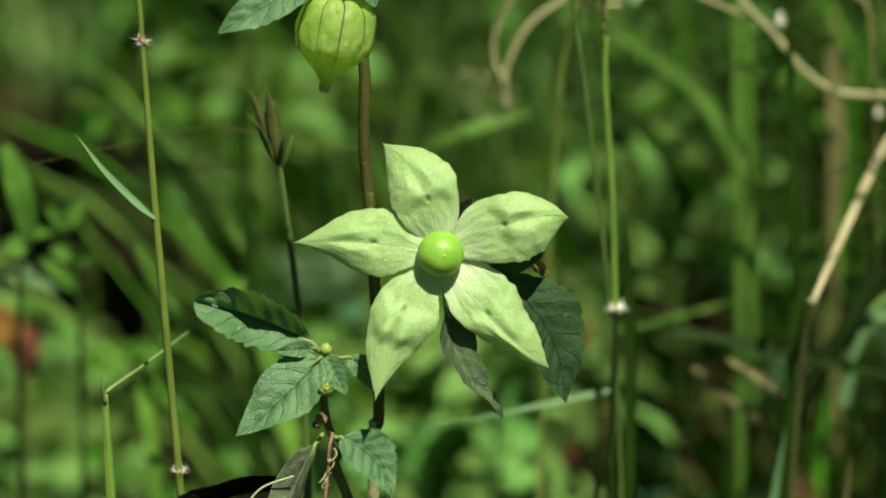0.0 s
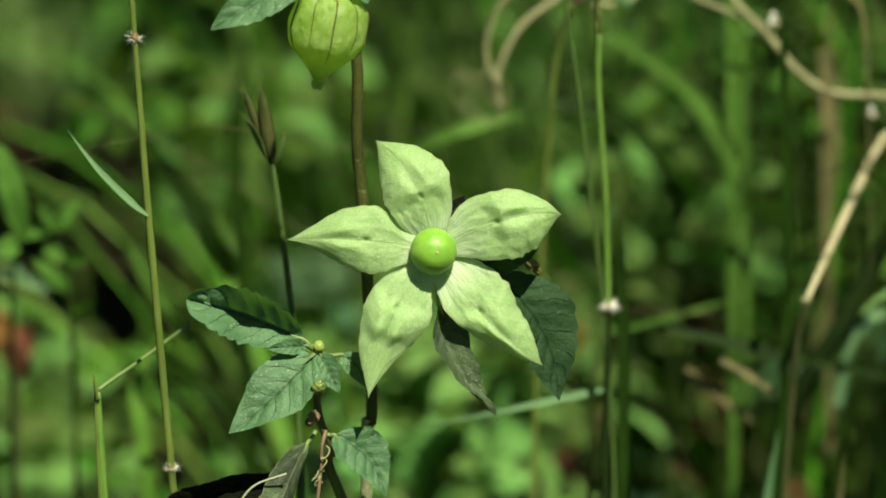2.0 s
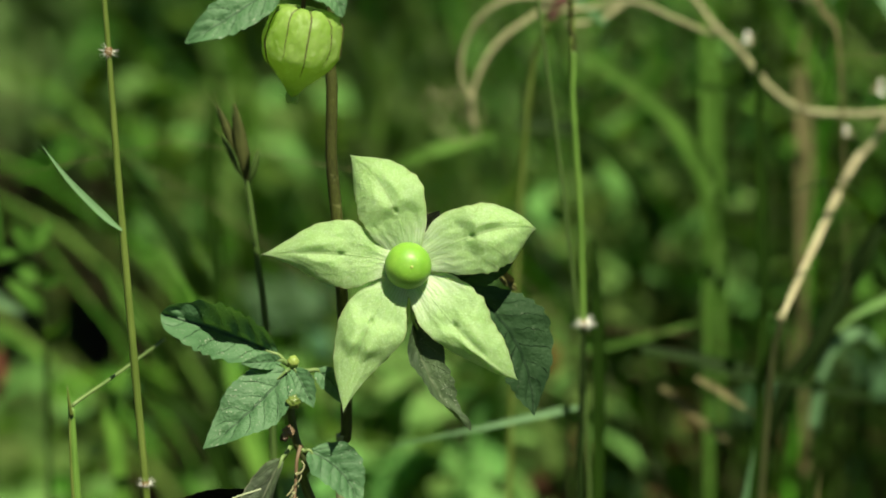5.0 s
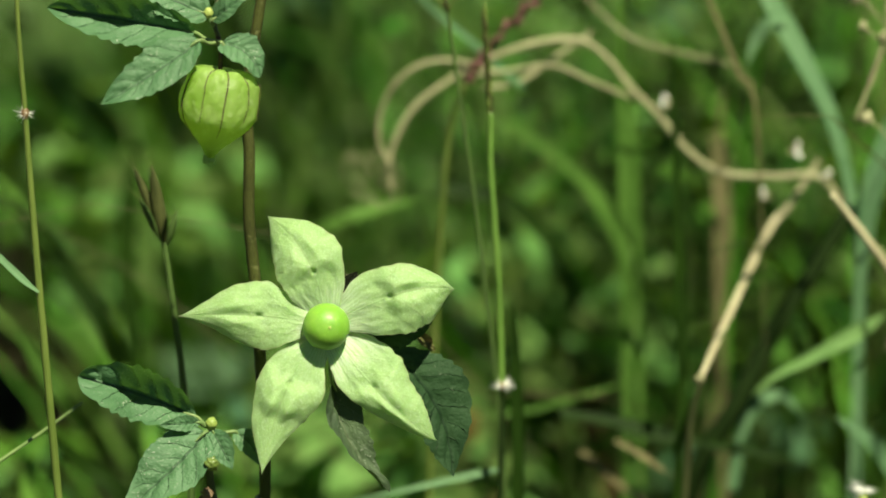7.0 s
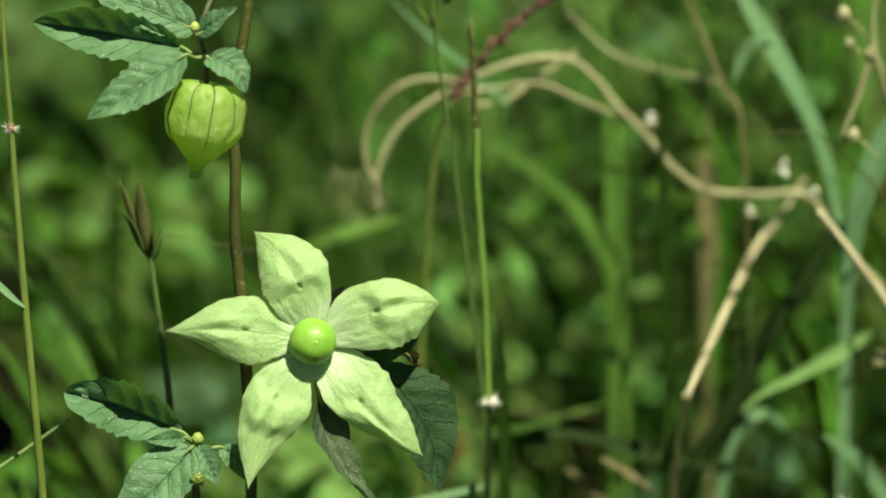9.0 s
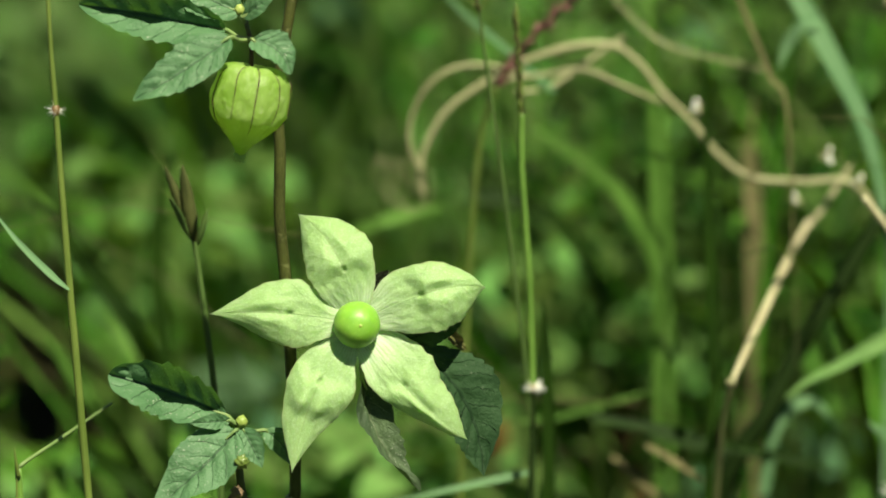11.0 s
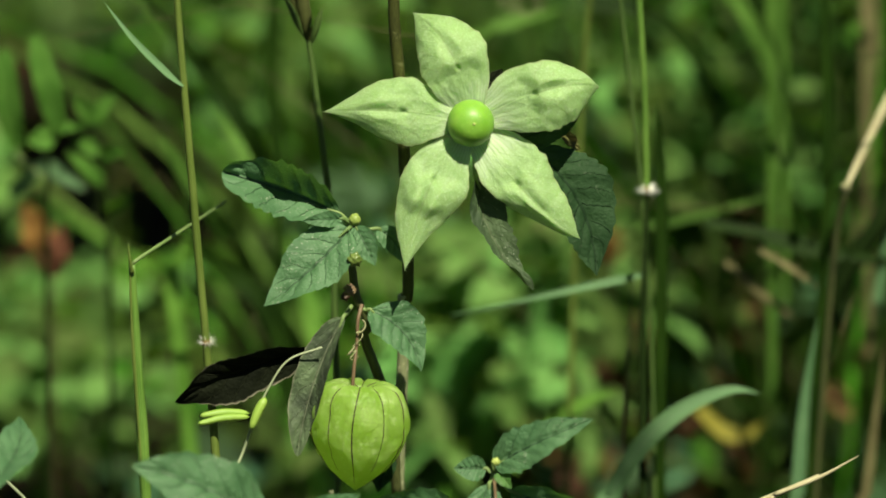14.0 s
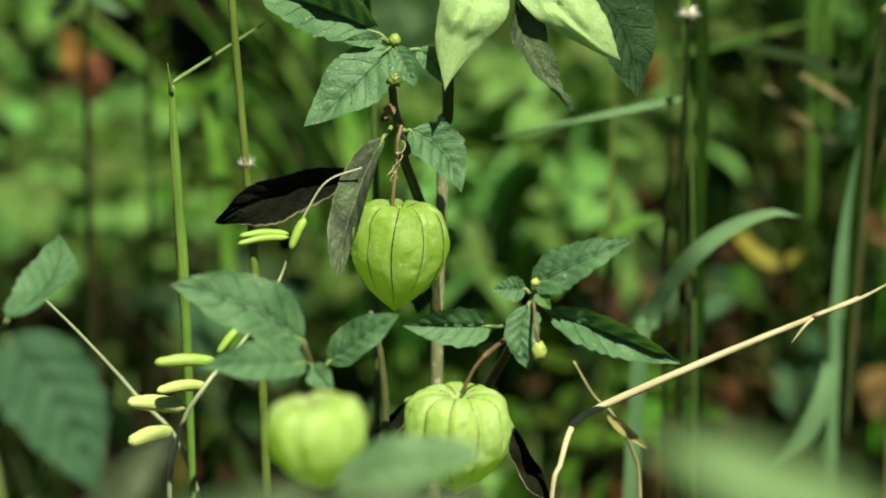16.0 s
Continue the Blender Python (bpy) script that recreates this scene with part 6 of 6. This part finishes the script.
# clumps set where sunny patches belong, bright through their leaf colour
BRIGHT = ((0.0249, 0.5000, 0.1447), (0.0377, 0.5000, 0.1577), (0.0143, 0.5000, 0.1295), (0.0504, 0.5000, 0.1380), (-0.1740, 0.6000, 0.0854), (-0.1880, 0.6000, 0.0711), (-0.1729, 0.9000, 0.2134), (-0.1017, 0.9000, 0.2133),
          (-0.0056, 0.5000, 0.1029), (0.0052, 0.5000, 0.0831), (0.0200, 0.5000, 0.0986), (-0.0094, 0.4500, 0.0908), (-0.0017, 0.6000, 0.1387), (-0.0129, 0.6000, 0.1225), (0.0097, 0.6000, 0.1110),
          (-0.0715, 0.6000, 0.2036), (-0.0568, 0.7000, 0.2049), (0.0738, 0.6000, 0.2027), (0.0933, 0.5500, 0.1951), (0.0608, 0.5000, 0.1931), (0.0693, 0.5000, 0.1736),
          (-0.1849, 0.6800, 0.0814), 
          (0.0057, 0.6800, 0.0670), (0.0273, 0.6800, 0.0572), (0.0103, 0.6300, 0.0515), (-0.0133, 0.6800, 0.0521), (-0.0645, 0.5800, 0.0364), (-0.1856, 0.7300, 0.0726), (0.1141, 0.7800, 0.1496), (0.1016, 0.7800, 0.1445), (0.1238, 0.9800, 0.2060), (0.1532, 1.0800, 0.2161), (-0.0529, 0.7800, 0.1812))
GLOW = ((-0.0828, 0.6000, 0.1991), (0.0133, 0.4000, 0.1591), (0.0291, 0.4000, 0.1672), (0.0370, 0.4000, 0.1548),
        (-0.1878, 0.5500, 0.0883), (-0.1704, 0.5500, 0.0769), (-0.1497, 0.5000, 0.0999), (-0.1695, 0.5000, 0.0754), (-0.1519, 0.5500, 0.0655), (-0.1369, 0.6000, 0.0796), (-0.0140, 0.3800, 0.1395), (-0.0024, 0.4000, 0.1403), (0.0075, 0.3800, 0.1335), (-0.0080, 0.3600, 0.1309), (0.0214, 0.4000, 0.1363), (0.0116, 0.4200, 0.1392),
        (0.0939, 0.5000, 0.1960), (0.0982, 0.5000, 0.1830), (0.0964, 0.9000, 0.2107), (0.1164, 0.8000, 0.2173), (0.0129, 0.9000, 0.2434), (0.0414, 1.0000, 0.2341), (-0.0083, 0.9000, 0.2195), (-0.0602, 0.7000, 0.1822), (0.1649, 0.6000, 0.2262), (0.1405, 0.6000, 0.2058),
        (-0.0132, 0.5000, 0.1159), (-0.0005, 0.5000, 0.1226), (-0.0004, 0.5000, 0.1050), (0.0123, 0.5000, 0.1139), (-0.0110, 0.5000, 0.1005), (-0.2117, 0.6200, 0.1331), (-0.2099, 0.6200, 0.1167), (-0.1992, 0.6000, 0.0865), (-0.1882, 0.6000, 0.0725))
herbs("bright_herbs", [(*p, 0.013) for p in BRIGHT] + [(*p, 0.02) for p in GLOW] + sunny[::2], HERB_SUNLIT, "yellow-green herb leaves, sunlight put into their colour", 16, (16, 30), (0.009, 0.028))
fan = np.random.default_rng(71)
soft, crisp = [], []
for k in range(110):
    y = fan.uniform(0.42, 1.25)
    x, z = fan.uniform(-0.13, 0.13) * (y + 0.97), 0.02 + 0.22 * fan.random() * min(1.0, y)
    if clear(x, y, z + 0.05):
        soft.append((x, y, z, 0.03))
    y = fan.uniform(0.30, 0.75)
    crisp.append((fan.uniform(0.01, 0.13) * (y + 0.97), y, fan.uniform(0.02, 0.13), 0.025))
herbs("bluish_herbs", soft, HERB_BLUE, "soft bluish-green weeds with broader leaves", 72, (3, 8), (0.02, 0.05))
herbs("dry_scraps", [c for c in crisp if c[0] < 0.065 * (c[1] + 0.97)][:26], LITTER, "brown and tan dead leaves caught in the grass", 73, (3, 7), (0.010, 0.024))
herbs("leaf_litter", [(rng.uniform(-0.8, 0.8), rng.uniform(0.1, 2.2), 0.012, 0.03) for _ in range(170)][::2], LITTER, "brown fallen leaves on the soil", 7, (5, 12), (0.012, 0.03))
herbs("orange_leaves", [(-0.241, 1.195, 0.03, 0.025), (-0.225, 1.15, 0.02, 0.02)], LITTER_ORANGE, "orange and reddish dead leaves on the soil", 8, (4, 8), (0.02, 0.04))

sprig = thing("withered_sprig", "dead sprig with curled orange and reddish leaves", "plant", (-0.1380, 0.3100, 0.0))
tube("stem", [(-0.1380, 0.3100, -0.01), (-0.1375, 0.3050, 0.1000), (-0.1370, 0.3000, 0.1850), (-0.1385, 0.3000, 0.1960)], [0.0008, 0.0007, 0.0005], RIB, sprig, n=30)
leaf("leaf", (-0.1385, 0.3000, 0.1930), (-0.1440, 0.2960, 0.2110), 0.0110, LITTER_ORANGE, sprig, "curled orange dead leaf", fold=14, seed=191, wave=0.08, nu=24, nv=8, roll=10)
leaf("leaf", (-0.1370, 0.3000, 0.1850), (-0.1320, 0.2960, 0.2030), 0.0110, LITTER_RED, sprig, "curled reddish dead leaf", fold=14, seed=192, wave=0.08, nu=24, nv=8, roll=-10)
fallen_leaf = thing("dead_leaf", "orange dead leaf caught low in the grass", "leaf", (0.0471, 0.4000, 0.0))
tube("stalk", [(0.0471, 0.4000, -0.01), (0.0480, 0.4000, 0.1000), (0.0472, 0.4000, 0.1660)], [0.0008, 0.0007, 0.0005], RIB, fallen_leaf, n=20)
leaf("blade", (0.0472, 0.4000, 0.1660), (0.0462, 0.3960, 0.1830), 0.0105, LITTER_ORANGE, fallen_leaf, "curled orange blade", fold=25, seed=193, wave=0.15, nu=24, nv=8)

# tangle of thin stems and small leaves beyond the vine
ribbons("thicket_stems", 24, (0.03, 0.32, 0.20, 0.60), (0.20, 0.44), (0.001, 0.0028), DRYGRASS, "thin tan dead stems tangled in the grass", "grass", 21, 0.8, keep=clear)
# the thicket's shade is put into its dark greens
ribbons("thicket_grass", 60, (0.03, 0.32, 0.28, 0.65), (0.20, 0.46), (0.0015, 0.0042), GRASS_SHADED, "thin green grass tangled with dead stems", "grass", 22, 0.9, keep=clear)
tangle = []
for _ in range(70):
    y = rng.uniform(0.32, 0.7)
    tangle.append((rng.uniform(0.055, 0.135) * (y + 0.97), y, rng.uniform(0.15, 0.34), rng.uniform(0.012, 0.03)))
herbs("thicket_leaves", tangle[:64], HERB_SHADED, "small green leaves in the thicket, shade put into their colour", 23, (6, 14), (0.006, 0.016))
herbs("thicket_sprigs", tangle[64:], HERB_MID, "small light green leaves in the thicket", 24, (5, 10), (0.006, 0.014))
herbs("left_sprigs", [(*p, 0.012) for p in ((-0.0921, 0.5000, 0.2480), (-0.1055, 0.4500, 0.2393), (-0.1073, 0.4000, 0.1627), (-0.1161, 0.3800, 0.1397))],
      HERB_MID, "sprigs of small green leaves", 25, (8, 16), (0.008, 0.02))
# added weeds, their tops out of view, placed only to shade the bare soil
herbs("soil_shading_weeds", [(-0.16 + 0.035 * (k % 5) + 0.012 * math.sin(k * 2.3), 0.80 + 0.125 * (k // 5) + 0.03 * math.sin(k * 1.7), 0.36 + 0.02 * math.sin(k * 3.1), 0.035) for k in range(20)], HERB_MID, "added leafy weed tops, out of view, that shade the soil", 26, (60, 80), (0.03, 0.06))
herbs("low_sprigs", [(*p, 0.018) for p in ((0.0323, 0.2800, 0.0847), (0.0514, 0.3000, 0.0860), (0.0191, 0.2500, 0.0833), (0.0431, 0.4000, 0.0722), (0.0192, 0.4000, 0.0615))],
      HERB_MID, "low sprigs of small green leaves", 28, (8, 14), (0.010, 0.022))
herbs("dry_litter", [(*p, 0.02) for p in ((0.0399, 0.4200, 0.0488), (0.0114, 0.4200, 0.0421), (0.0718, 0.4500, 0.0501), (0.0911, 0.5000, 0.0523), (0.0538, 0.3500, 0.0492))],
      LITTER_ORANGE, "tan and brown dry leaves low in the grass", 29, (5, 9), (0.010, 0.024))


def beyond(x, y, h):
    """The open meadow all round, away from the ground cherry."""
    return y > 3.4 or y < -1.3 or abs(x) > 0.25 * (y + 1.3) + 0.35


ribbons("open_meadow", 26000, (-9, 9, -7, 11), (0.06, 0.24), (0.012, 0.030), GRASS_MID, "open green meadow grass all round", "grass", 31, 0.8, keep=beyond, seg=3)
ribbons("open_meadow_dark", 16000, (-9, 9, -7, 11), (0.05, 0.18), (0.012, 0.028), GRASS_SHADED, "darker green meadow grass all round", "grass", 32, 0.9, keep=beyond, seg=3)


def behind(x, y, h):
    """Trodden grass round the tripod, clear of the view."""
    return math.hypot(x, y) < 4.4 and (y < -1.05 or abs(x) > 0.16 * (y + 1.3) + 0.06)


ribbons("trodden_grass", 24000, (-4.4, 4.4, -4.4, 4.4), (0.03, 0.09), (0.012, 0.026), GRASS_MID, "short trodden green grass round the weeds", "grass", 33, 0.9, keep=behind, seg=3)
